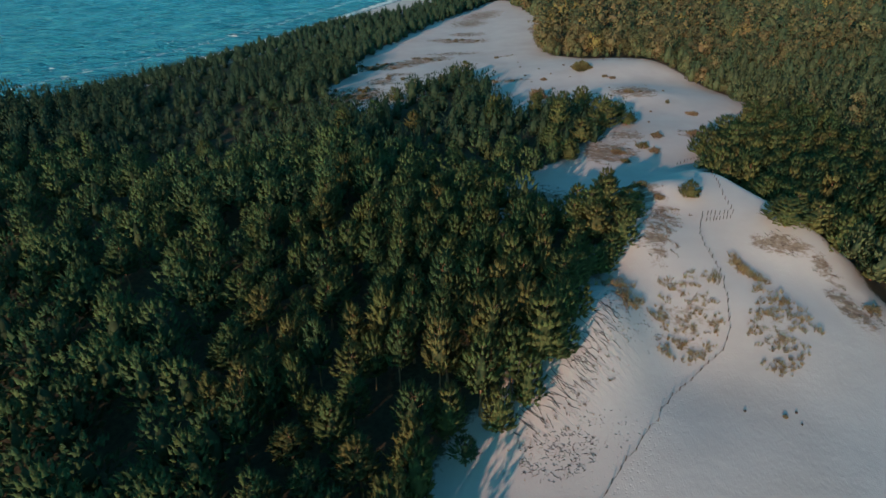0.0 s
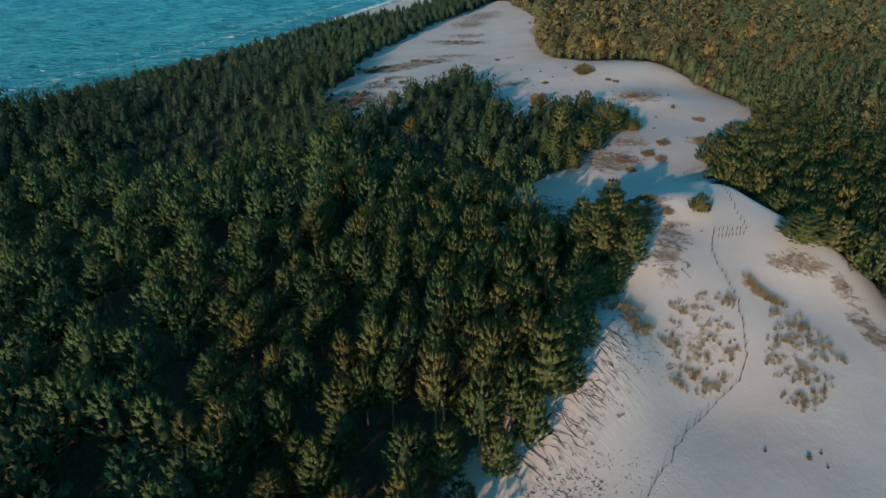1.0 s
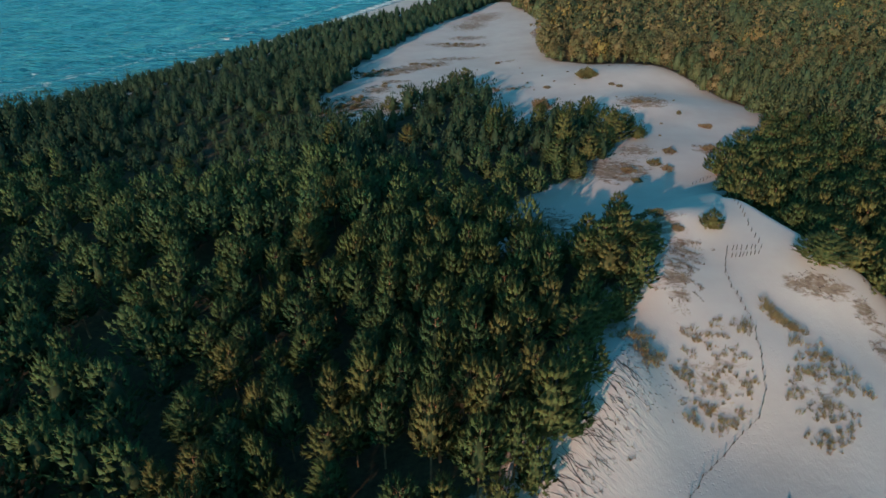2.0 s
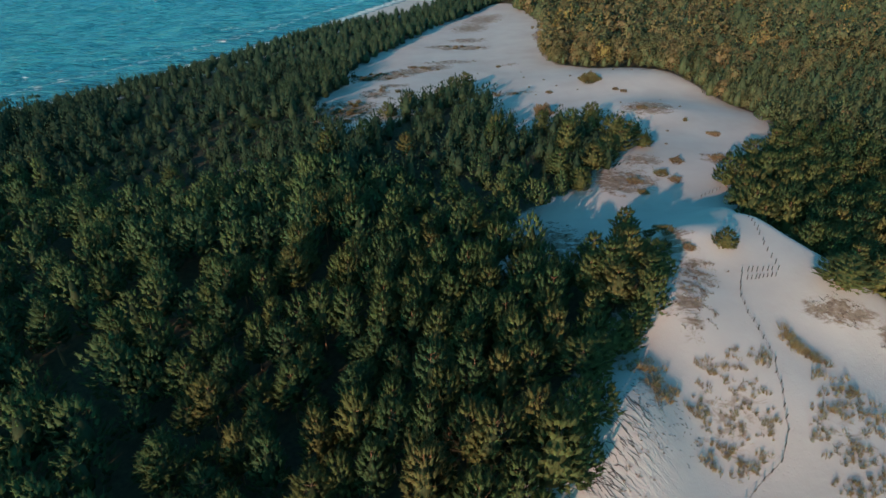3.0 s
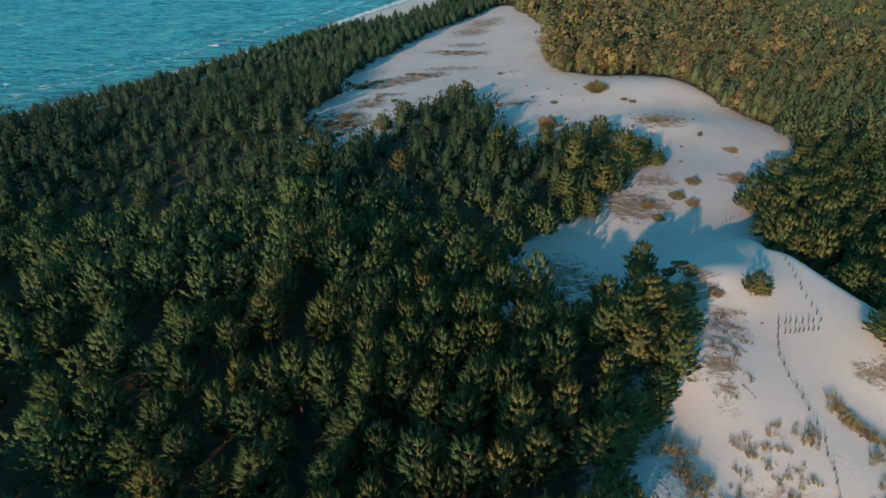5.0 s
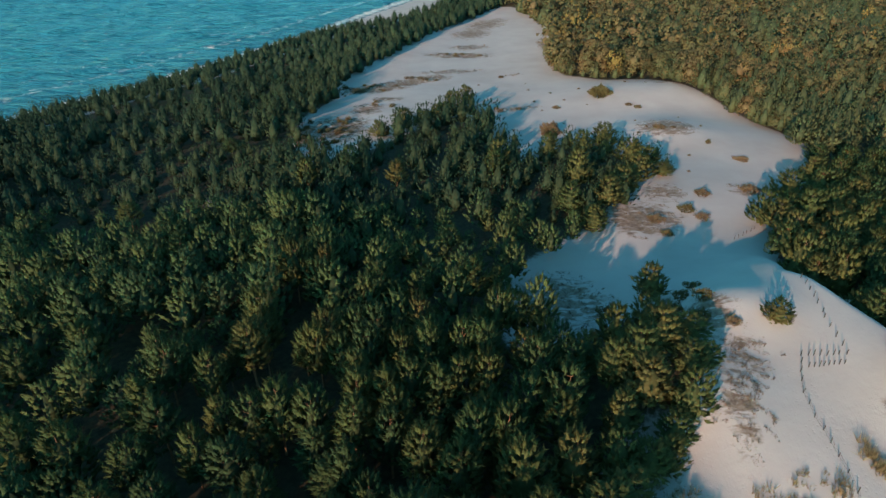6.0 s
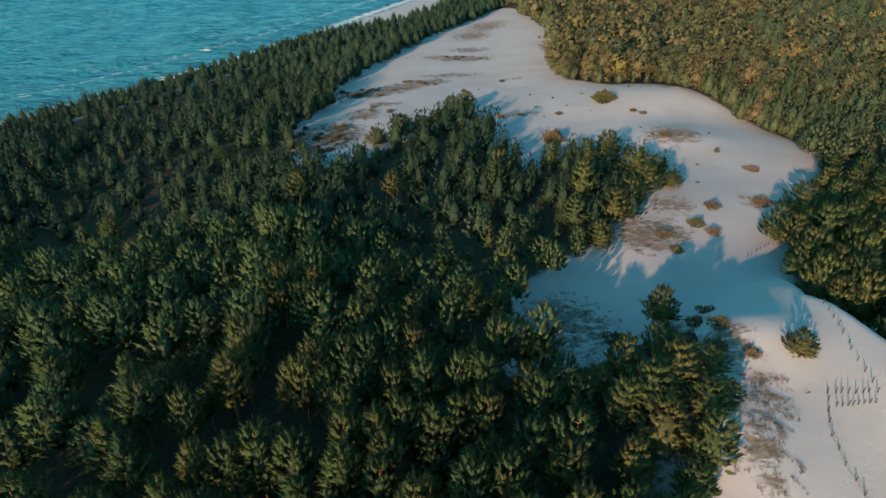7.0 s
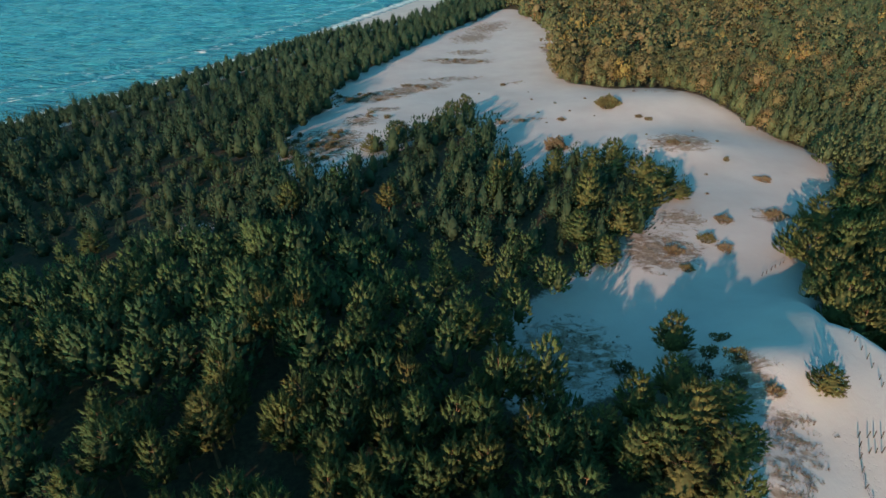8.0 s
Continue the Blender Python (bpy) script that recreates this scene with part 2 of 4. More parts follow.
SCRUB += [(-32, 212, 9, 13, -10, 1.35), (-24, 236, 5, 6, 0, 1.0), (16, 385, 9, 14, -20, 0.9), (26, 415, 10, 18, -20, 0.9), (30, 286, 3, 2, 0, 0.8), (53, 342, 5, 14, 0, 1.1), (82, 252, 12, 3, -10, 0.5)]


def scrub_cover(x, y):
    c = np.zeros(np.shape(x))
    for cx, cy, rx, ry, turn, dens in SCRUB:
        a = radians(turn)
        u, v = (x - cx) * math.cos(a) + (y - cy) * math.sin(a), -(x - cx) * math.sin(a) + (y - cy) * math.cos(a)
        c = np.maximum(c, dens * np.exp(-((u / rx) ** 2 + (v / ry) ** 2) * 0.8))
    return c


def height(x, y):
    x, y = np.asarray(x, float), np.asarray(y, float)
    z = -5.5 - 3.3 * step(170, 300, y) * (1 - step(10, 70, x)) - 1.5 * step(60, 110, x) * (1 - step(150, 190, y)) - 1.5 * step(-10, -60, x)
    for cx, cy, rx, ry, h in DUNES:
        z = z + h * np.exp(-(((x - cx) / rx) ** 2 + ((y - cy) / ry) ** 2) / 2)
    s = sand_distance(x, y)
    lee = step(0, 14, -s) * step(52, 62, x) * (1 - step(250, 290, y)) * (3.2 - 2.2 * step(105, 135, y))
    steep = step(-0.5, 7, -s) * step(48, 53, x) * step(86, 94, y) * (1 - step(122, 132, y))
    z = z - lee * (1 - steep) - steep * np.clip(z + 6, 0, 8)
    z = z + 0.35 * waves(x, y, 34, 3) * (0.4 + step(0, 20, -s)) + (0.22 * waves(x, y, 9, 5) + 0.10 * waves(x, y, 4, 6)) * (1 + 2.6 * step(190, 235, y)) * scrub_cover(x, y)
    d = coast_distance(x, y)
    return np.minimum(z, -12.0 + 0.055 * d + 3.5 * step(12, 40, d) + 40 * step(35, 90, d))


def grid_mesh(name, xs, ys, zs, mat, attributes):
    nx, ny = len(xs), len(ys)
    X, Y = np.meshgrid(xs, ys)
    co = np.stack([X, Y, zs], -1).reshape(-1, 3)
    i = (np.arange(ny - 1)[:, None] * nx + np.arange(nx - 1)[None, :]).ravel()
    quads = np.stack([i, i + 1, i + nx + 1, i + nx], -1)
    me = bpy.data.meshes.new(name)
    me.from_pydata(co.tolist(), [], quads.tolist())
    for key, v in attributes.items():
        me.attributes.new(key, "FLOAT", "POINT").data.foreach_set("value", np.asarray(v, np.float32).ravel())
    me.polygons.foreach_set("use_smooth", np.ones(len(quads), bool))
    me.materials.append(mat)
    return new(name, me)


def spread(stops):
    """Grid lines: (from, to, step) stretches put end to end."""
    return np.unique(np.concatenate([np.arange(a, b, s) for a, b, s in stops]))


FENCE = [(13.0, 37.1), (17.7, 43.0), (20.2, 46.1), (23.1, 49.5), (26.6, 53.7), (31.0, 58.6), (35.3, 62.3), (38.8, 64.8), (41.1, 68.4), (42.3, 72.9), (43.6, 78.2), (44.1, 82.9), (43.7, 86.3), (44.3, 90.8), (46.3, 95.4)]

gx = spread([(-3000, -600, 200), (-600, -240, 30), (-240, -60, 6), (-60, 0, 2.0), (0, 84, 0.7), (84, 130, 2), (130, 300, 8), (300, 600, 40), (600, 3001, 200)])
gy = spread([(-2000, -200, 200), (-200, 0, 20), (0, 40, 3), (40, 170, 0.75), (170, 280, 1.6), (280, 420, 3.5), (420, 640, 8), (640, 1000, 40), (1000, 3601, 200)])
GX, GY = np.meshgrid(gx, gy)
S = sand_distance(GX, GY)
D = coast_distance(GX, GY)
forest = np.clip(0.5 - (S + 4.5) / 5.0, 0, 1) * step(14, 24, D - 20 * step(380, 450, GY)) * (1 - 0.9 * np.exp(-((GX + 48) / 5) ** 2 - ((GY - 160) / 3.5) ** 2))
trodden = np.exp(-(to_lines(GX, GY, FENCE, False)[0] / 2.2) ** 2) * 0.9 + 0.9 * np.exp(-((GX - 16) / 10) ** 2 - ((GY - 48) / 7) ** 2) + 0.6 * np.exp(-((GX - 58) / 7) ** 2 - ((GY - 80) / 8) ** 2) + 0.5 * np.exp(-((GX - 30) / 6) ** 2 - ((GY - 74) / 9) ** 2)
bank_edge = np.exp(-((S - 3.5) / 3.2) ** 2) * step(46, 54, GY) * (1 - step(70, 80, GY)) * (1 - step(34, 40, GX))
ground = grid_mesh("ground", gx, gy, height(GX, GY), MAT_GROUND, {"forest": forest, "scrub": scrub_cover(GX, GY), "trodden": np.clip(trodden, 0, 1), "bank": bank_edge})
tagged(ground, "pale dune sand running into dark forest floor", "ground", kind="structure")



def sea_waves(x, y):
    """Short wind waves that run in from the open sea, with sharpened crests."""
    r = np.random.RandomState(17)
    z = np.zeros(x.shape)
    for k in range(26):
        a, ln = radians(94 + r.normal(0, 10)), 5.0 * 2.3 ** r.uniform(0, 1)
        ph = (x * math.cos(a) + y * math.sin(a)) * 2 * math.pi / ln + r.uniform(0, 6.3)
        z += ln * 0.022 * (1.0 - 2.0 * np.abs(np.sin(ph / 2)) ** 1.3 + 0.2)
    return z * (0.65 + 0.5 * waves(x, y, 60, 31))


wx = spread([(-3500, -600, 150), (-600, -460, 10), (-460, 30, 3.6), (30, 900, 60)])
wy = spread([(-2000, 60, 100), (60, 170, 10), (170, 860, 2.2), (860, 900, 12), (900, 3601, 150)])
WX, WY = np.meshgrid(wx, wy)
WD = coast_distance(WX, WY)
swell = sea_waves(WX, WY) * step(8, -10, WD) * step(160, 220, WY) * (1 - step(800, 860, WY)) * step(-460, -420, WX)
water = grid_mesh("water", wx, wy, SEA + swell - 0.6 * step(6, 40, WD), MAT_WATER, {"shoal": np.exp(np.minimum(WD, 0) / 30), "surf": np.exp(-((WD + 4) / 6) ** 2) * 0.8 + 0.55 * np.exp(-((WD + 32) / 5) ** 2) + 0.4 * np.exp(-((WD + 52) / 5) ** 2)})
tagged(water, "teal sea with small wind waves and a line of surf", "sea", kind="structure")


# ---- trees ----
def raw_mesh(name, verts, faces, mat, normals=None, **values):
    """A mesh from arrays; values are numbers kept at each vertex."""
    me = bpy.data.meshes.new(name)
    me.from_pydata(verts.tolist(), [], faces.tolist())
    for key, v in values.items():
        me.attributes.new(key, "FLOAT", "POINT").data.foreach_set("value", np.asarray(v, np.float32))
    if normals is not None:
        me.attributes.new("custom_normal", "FLOAT_VECTOR", "POINT").data.foreach_set("vector", np.asarray(normals, np.float32).ravel())
        me.polygons.foreach_set("use_smooth", np.ones(len(me.polygons), bool))
    me.materials.append(mat)
    return me


def sprays(base, way, length, girth, sides, r):
    """At each base a ragged spindle of needles along its way: vertices and triangles."""
    n = len(base)
    side = np.cross(way, r.normal(0, 1, (n, 3)))
    side /= np.linalg.norm(side, axis=1, keepdims=True) + 1e-9
    other = np.cross(way, side)
    ln = length[:, None]
    rows = []
    for k in range(sides):
        a = 6.283 * k / sides
        rad = ln * girth * r.uniform(0.6, 1.35, (n, 1))
        rows.append(base + way * ln * r.uniform(0.02, 0.42, (n, 1)) + side * rad * math.cos(a) + other * rad * math.sin(a))
    rows.append(base + way * ln)
    tris = [(k, (k + 1) % sides, sides) for k in range(sides)]
    v = np.stack(rows, 1)
    m = v.shape[1]
    f = np.array(tris)[None] + (np.arange(n) * m)[:, None, None]
    return v.reshape(-1, 3), f.reshape(-1, 3)


def blades(base, way, length, width, count, splay, r):
    """At each base a tuft of pointed blades that splay round its way: vertices (n * count * 3, 3)."""
    n = len(base)
    d = way[:, None, :] + r.normal(0, splay, (n, count, 3))
    d /= np.linalg.norm(d, axis=2, keepdims=True)
    side = np.cross(d, r.normal(0, 1, (n, count, 3)))
    side /= np.linalg.norm(side, axis=2, keepdims=True) + 1e-9
    ln = (length[:, None] * r.uniform(0.65, 1.2, (n, count)))[:, :, None]
    b = base[:, None, :] + d * ln * r.uniform(-0.1, 0.15, (n, count, 1))
    w = (width * ln)
    return np.stack([b + side * w, b - side * w, b + d * ln], 2).reshape(-1, 3)


def unit(v):
    return v / (np.linalg.norm(v, axis=-1, keepdims=True) + 1e-9)


def crown_reach(f, dome):
    """How far a pine's crown spreads at a share f of its depth, from 0 at its foot to 1 at its top."""
    return np.minimum(1.0, 0.72 + 1.2 * f) * (1 - f) ** dome + 0.06


def pine_tufts(r, tall, radius, whorls, arms, per_arm, bare, dome):
    """Where the shoots of a pine sit and which way they point: whorls of upswept branches with brushes of needles towards their ends."""
    base, way, limbs = [], [], []
    lean = r.normal(0, 0.02, 2)
    lobe, lop = r.uniform(0, 6.283), r.uniform(0.10, 0.28)
    for k in range(whorls):
        f = (k + 0.5 * r.uniform(0, 1)) / whorls
        z = tall * (bare + (0.97 - bare) * f)
        n = max(3, round(arms * (1.15 - 0.5 * f)))
        turn = r.uniform(0, 6.283)
        for j in range(n):
            a = turn + 6.283 * (j + r.uniform(-0.28, 0.28)) / n
            ln = radius * crown_reach(f, dome) * r.uniform(0.68, 1.12) * (1 + lop * math.cos(a - lobe))
            out, side = np.array([math.cos(a), math.sin(a), 0.0]), np.array([-math.sin(a), math.cos(a), 0.0])
            rise = 0.18 + 0.55 * f + r.normal(0, 0.10)
            root = np.array([lean[0] * z, lean[1] * z, z - 0.35 * ln * rise])
            limbs.append((root, root + out * ln * 0.85 + np.array([0, 0, ln * rise * 0.8])))
            shoots = max(1, round(per_arm * (1.1 - 0.6 * f)))
            for i in range(shoots):
                q = 1.0 - 0.62 * i / max(1, per_arm)
                fork = 0.0 if i == 0 else (0.30 + 0.10 * i) * (1 if i % 2 else -1) * r.uniform(0.6, 1.3)
                p = root + out * ln * q + side * fork * ln * 0.42 + np.array([0, 0, ln * rise * q * q])
                w = out * (0.72 - 0.45 * f) + side * fork * 0.7 + np.array([0, 0, 0.66 + 0.5 * f]) + r.normal(0, 0.12, 3)
                base.append(p + r.normal(0, 0.06, 3))
                way.append(w / np.linalg.norm(w))
    for k in range(3):
        base.append(np.array([lean[0] * tall, lean[1] * tall, tall * (0.90 + 0.025 * k)]))
        way.append(unit(np.array([0.0, 0, 1.0]) + r.normal(0, 0.12, 3)))
    return np.array(base), np.array(way), limbs


def brushes(base, way, length, girth, needles, r):
    """At each base a shoot: a slim spindle set round with needle blades that point forwards. Vertices, triangles, the way each vertex faces, its shoot."""
    n = len(base)
    u = unit(np.cross(way, r.normal(0, 1, (n, 3))))
    w = np.cross(way, u)
    ln = length[:, None]
    rows, face = [], []
    for k in range(3):
        a = 2.094 * k
        rad = u * math.cos(a) + w * math.sin(a)
        rows.append(base + way * ln * r.uniform(0.25, 0.45, (n, 1)) + rad * ln * girth)
        face.append(rad + 0.35 * way)
    rows.append(base + way * ln * 0.95)
    face.append(way)
    tris = [(0, 1, 3), (1, 2, 3), (2, 0, 3)]
    for k in range(needles):
        a = 2.4 * k + r.uniform(-0.4, 0.4, (n, 1))
        rad = u * np.cos(a) + w * np.sin(a)
        s = 0.08 + 0.78 * ((k + r.uniform(0, 1, (n, 1))) / needles)
        d = unit(way * 0.80 + rad * r.uniform(0.40, 0.80, (n, 1)))
        across = np.cross(d, rad)
        across = unit(across + 0.5 * r.normal(0, 1, (n, 3)))
        b = base + way * ln * s
        size = ln * (0.52 - 0.16 * s) * r.uniform(0.8, 1.25, (n, 1))
        m = len(rows)
        rows += [b + across * size * 0.105, b - across * size * 0.105, b + d * size]
        face += [rad + 0.5 * way] * 3
        tris.append((m, m + 1, m + 2))
    v, q = np.stack(rows, 1), np.stack(face, 1)
    m = v.shape[1]
    t = np.array(tris)[None] + (np.arange(n) * m)[:, None, None]
    return v.reshape(-1, 3), t.reshape(-1, 3), unit(q).reshape(-1, 3), np.repeat(np.arange(n), m)


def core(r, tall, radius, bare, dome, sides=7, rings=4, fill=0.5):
    """The inner body of a crown, tinted dark green: an uneven cone."""
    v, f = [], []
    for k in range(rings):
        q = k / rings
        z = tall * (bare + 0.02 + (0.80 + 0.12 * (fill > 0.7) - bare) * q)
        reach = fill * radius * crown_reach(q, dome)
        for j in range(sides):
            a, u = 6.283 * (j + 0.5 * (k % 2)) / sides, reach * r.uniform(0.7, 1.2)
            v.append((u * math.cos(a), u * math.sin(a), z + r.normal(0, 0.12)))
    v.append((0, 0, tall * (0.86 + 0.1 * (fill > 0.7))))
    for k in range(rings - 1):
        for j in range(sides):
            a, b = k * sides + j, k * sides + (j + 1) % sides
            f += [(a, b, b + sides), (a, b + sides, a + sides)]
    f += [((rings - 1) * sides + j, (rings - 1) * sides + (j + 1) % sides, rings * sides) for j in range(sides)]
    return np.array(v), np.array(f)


def crown_normals(v, tall, radius, low):
    """Which way each place of a crown faces, seen from the crown's middle."""
    return unit((v - (0, 0, tall * (low + 0.30 * (1 - low)))) / (radius, radius, tall * 0.6 * (1 - low)))


def pine_crown(r, tall, radius, whorls, arms, per_arm, bare, dome, size, girth, needles, fill, soft=0.55, inside=1.0):
    """A pine's crown: vertices, triangles, normals, tone of each shoot, share of the core colour, limbs."""
    base, way, limbs = pine_tufts(r, tall, radius, whorls, arms, per_arm, bare, dome)
    v, f, face, shoot = brushes(base, way, size * r.uniform(0.75, 1.2, len(base)), girth, needles, r)
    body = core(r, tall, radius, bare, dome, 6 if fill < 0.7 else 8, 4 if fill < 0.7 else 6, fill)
    # daylight put into the shoots' colour: low ones darker, high ones lighter, plus random
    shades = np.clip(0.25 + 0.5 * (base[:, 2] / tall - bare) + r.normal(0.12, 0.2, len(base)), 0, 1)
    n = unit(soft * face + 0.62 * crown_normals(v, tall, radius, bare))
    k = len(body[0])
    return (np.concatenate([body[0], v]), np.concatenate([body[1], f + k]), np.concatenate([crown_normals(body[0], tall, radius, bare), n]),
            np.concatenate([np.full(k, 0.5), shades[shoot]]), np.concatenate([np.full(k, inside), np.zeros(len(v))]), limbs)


def merged(a, b):
    """Two sets of vertices and triangles in one."""
    return np.concatenate([a[0], b[0]]), np.concatenate([a[1], b[1] + len(a[0])])


def tube(points, radii, sides=6):
    """A tapered tube along points: vertices and faces."""
    v, f = [], []
    for (x, y, z), rad in zip(points, radii):
        for k in range(sides):
            a = 6.283 * k / sides
            v.append((x + rad * math.cos(a), y + rad * math.sin(a), z))
    for i in range(len(points) - 1):
        for k in range(sides):
            a, b = i * sides + k, i * sides + (k + 1) % sides
            f.append((a, b, b + sides, a + sides))
    f.append(tuple(range((len(points) - 1) * sides, len(points) * sides)))
    return v, f


def trunk_mesh(name, r, tall, limbs, girth):
    bend = r.normal(0, 0.12, 2)
    pts = [(bend[0] * math.sin(3 * f), bend[1] * math.sin(3 * f), tall * f - 0.5 * (f == 0)) for f in (0, 0.2, 0.45, 0.7, 0.93)]
    v, f = tube(pts, [girth, girth * 0.8, girth * 0.62, girth * 0.4, girth * 0.12], 7)
    for root, tip in limbs[::2]:
        n = len(v)
        side = Vector(tip - root).cross(Vector((0, 0, 1))).normalized() * 0.05
        up = Vector((0, 0, 0.05))
        a, c = Vector(root), Vector(tip)
        v += [tuple(a + side), tuple(a - side), tuple(a + up), tuple(c)]
        f += [(n, n + 1, n + 3), (n + 1, n + 2, n + 3), (n + 2, n, n + 3)]
    me = bpy.data.meshes.new(name)
    me.from_pydata(v, [], f)
    me.materials.append(MAT_BARK)
    return me


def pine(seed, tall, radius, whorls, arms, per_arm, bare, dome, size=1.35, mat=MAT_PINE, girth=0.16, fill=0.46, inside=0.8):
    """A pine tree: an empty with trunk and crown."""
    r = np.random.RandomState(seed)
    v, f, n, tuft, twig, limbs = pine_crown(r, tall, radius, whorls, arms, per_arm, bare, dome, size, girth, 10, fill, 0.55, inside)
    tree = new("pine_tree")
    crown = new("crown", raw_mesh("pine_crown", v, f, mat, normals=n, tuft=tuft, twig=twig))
    trunk = new("trunk", trunk_mesh("pine_trunk", r, tall, limbs, 0.016 * tall + 0.03))
    crown.parent = trunk.parent = tree
    return tree


def forest_mesh(name, spots, kinds, mat):
    """Many trees in one mesh: spots are rows of x, y, z, scale, tone; kinds are whole crowns."""
    r = np.random.RandomState(11)
    vs, fs, ns, tones, tuft, twig, total = [], [], [], [], [], [], 0
    pick = r.randint(0, len(kinds), len(spots))
    for (x, y, z, s, tone), k in zip(spots, pick):
        a = r.uniform(0, 6.283)
        p, f, q, tf, tw = kinds[k][:5]
        wide = r.uniform(0.85, 1.15)
        c, sn = math.cos(a), math.sin(a)
        vs.append(np.stack([x + s * wide * (c * p[:, 0] - sn * p[:, 1]), y + s * wide * (sn * p[:, 0] + c * p[:, 1]), z + s * p[:, 2] * r.uniform(0.9, 1.12)], -1))
        ns.append(np.stack([c * q[:, 0] - sn * q[:, 1], sn * q[:, 0] + c * q[:, 1], q[:, 2]], -1))
        fs.append(f + total)
        total += len(p)
        tones.append(np.full(len(p), tone))
        tuft.append(tf)
        twig.append(tw)
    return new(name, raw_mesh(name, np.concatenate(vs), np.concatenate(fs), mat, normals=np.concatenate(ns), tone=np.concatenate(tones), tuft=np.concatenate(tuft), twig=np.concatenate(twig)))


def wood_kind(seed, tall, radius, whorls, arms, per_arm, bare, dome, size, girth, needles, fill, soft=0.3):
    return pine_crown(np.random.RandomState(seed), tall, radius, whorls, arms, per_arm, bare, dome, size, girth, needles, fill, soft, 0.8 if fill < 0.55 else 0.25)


def dome_body(r, tall, radius, sides=6, rings=3):
    """The lumpy inner body of a round-headed crown."""
    v, f = [], []
    for k in range(rings):
        e = -0.5 + 1.75 * k / rings
        for j in range(sides):
            a, u = 6.283 * (j + 0.5 * (k % 2)) / sides, r.uniform(0.30, 0.44)
            v.append((u * radius * math.cos(e) * math.cos(a), u * radius * math.cos(e) * math.sin(a), tall * (0.55 + 0.40 * u * math.sin(e))))
    v.append((0, 0, tall * 0.68))
    for k in range(rings - 1):
        for j in range(sides):
            a, b = k * sides + j, k * sides + (j + 1) % sides
            f += [(a, b, b + sides), (a, b + sides, a + sides)]
    f += [((rings - 1) * sides + j, (rings - 1) * sides + (j + 1) % sides, rings * sides) for j in range(sides)]
    return np.array(v), np.array(f)


def broadleaf_kind(seed, tall, radius, clumps, per_clump, size):
    """A round-headed tree: lumps of leaf sprays on an uneven dome."""
    r = np.random.RandomState(seed)
    base, way = [], []
    for k in range(clumps):
        a, e = r.uniform(0, 6.283), math.asin(r.uniform(-0.75, 1))
        o = np.array([math.cos(a) * math.cos(e), math.sin(a) * math.cos(e), math.sin(e)])
        c = np.array([0, 0, tall * 0.55]) + o * (radius * 0.66, radius * 0.66, tall * 0.36) * r.uniform(0.8, 1.1)
        p = r.normal(0, 1, (per_clump, 3)) + o * 1.0 + (0, 0, 0.9)
        p /= np.linalg.norm(p, axis=1, keepdims=True)
        base.append(c + p * radius * 0.22)
        way.append(p)
    base, way = np.concatenate(base), np.concatenate(way)
    body = dome_body(r, tall, radius)
    sv, sf = sprays(base, way, size * r.uniform(0.7, 1.3, len(base)), 0.42, 3, r)
    sp = sv.reshape(-1, 4, 3)
    own = unit(sp - sp.mean(1, keepdims=True)).reshape(-1, 3)
    n = unit(0.35 * own + 0.75 * crown_normals(sv, tall, radius, 0.25))
    k = len(body[0])
    v, f = merged(body, (sv, sf))
    shades = np.repeat(np.repeat(r.uniform(0.2, 0.9, clumps), per_clump), 4)
    return v, f, np.concatenate([crown_normals(body[0], tall, radius, 0.25), n]), np.concatenate([np.full(k, 0.4), shades]), np.zeros(len(v))


def scatter(x0, x1, y0, y1, gap, seed):
    r = np.random.RandomState(seed)
    X, Y = np.meshgrid(np.arange(x0, x1, gap), np.arange(y0, y1, gap))
    X, Y = X + gap * 0.5 * (np.arange(X.shape[0])[:, None] % 2), Y
    X, Y = X + r.uniform(-0.42, 0.42, X.shape) * gap, Y + r.uniform(-0.42, 0.42, X.shape) * gap
    return X.ravel(), Y.ravel()


def wooded(x, y, margin=1.0):
    """Where forest stands: off the sand and behind the beach, in the wedge of land that this flight looks over."""
    s, d = sand_distance(x, y), coast_distance(x, y)
    ok = (s < -margin) & (d > 3 + 35 * step(385, 450, y)) & (np.abs(x - 4) < 0.72 * y + 34)
    glade = np.hypot((x + 48) / 5.0, (y - 160) / 3.0) < 1
    return ok & ~glade


# height, crown radius, whorls, arms, shoots an arm, bare share, dome; the last four are broad and bushy to the ground
SPECS = [(9.5, 2.3, 7, 6, 5, 0.40, 0.60), (10.5, 2.1, 7, 6, 5, 0.42, 0.70), (8.5, 2.3, 7, 6, 5, 0.36, 0.58), (10.0, 2.5, 7, 6, 5, 0.42, 0.50),
         (9.0, 2.0, 7, 6, 5, 0.38, 0.75), (10.5, 2.4, 7, 6, 5, 0.44, 0.55), (7.0, 2.0, 7, 6, 4, 0.26, 0.70), (9.5, 2.7, 6, 7, 5, 0.44, 0.45),
         (7.4, 2.6, 7, 7, 5, 0.10, 0.55, 1.3, MAT_PINE_SUNLIT, 0.20, 0.62, 0.3), (8.4, 2.9, 7, 7, 6, 0.16, 0.45, 1.4, MAT_PINE_SUNLIT, 0.20, 0.62, 0.3),
         (9.0, 2.5, 7, 7, 5, 0.24, 0.52, 1.35, MAT_PINE_SUNLIT, 0.20, 0.62, 0.3), (4.4, 2.6, 5, 8, 5, 0.05, 0.55, 1.0, MAT_PINE_SUNLIT, 0.20, 0.62, 0.3)]
PINES = [pine(20 + k, *spec) for k, spec in enumerate(SPECS)]


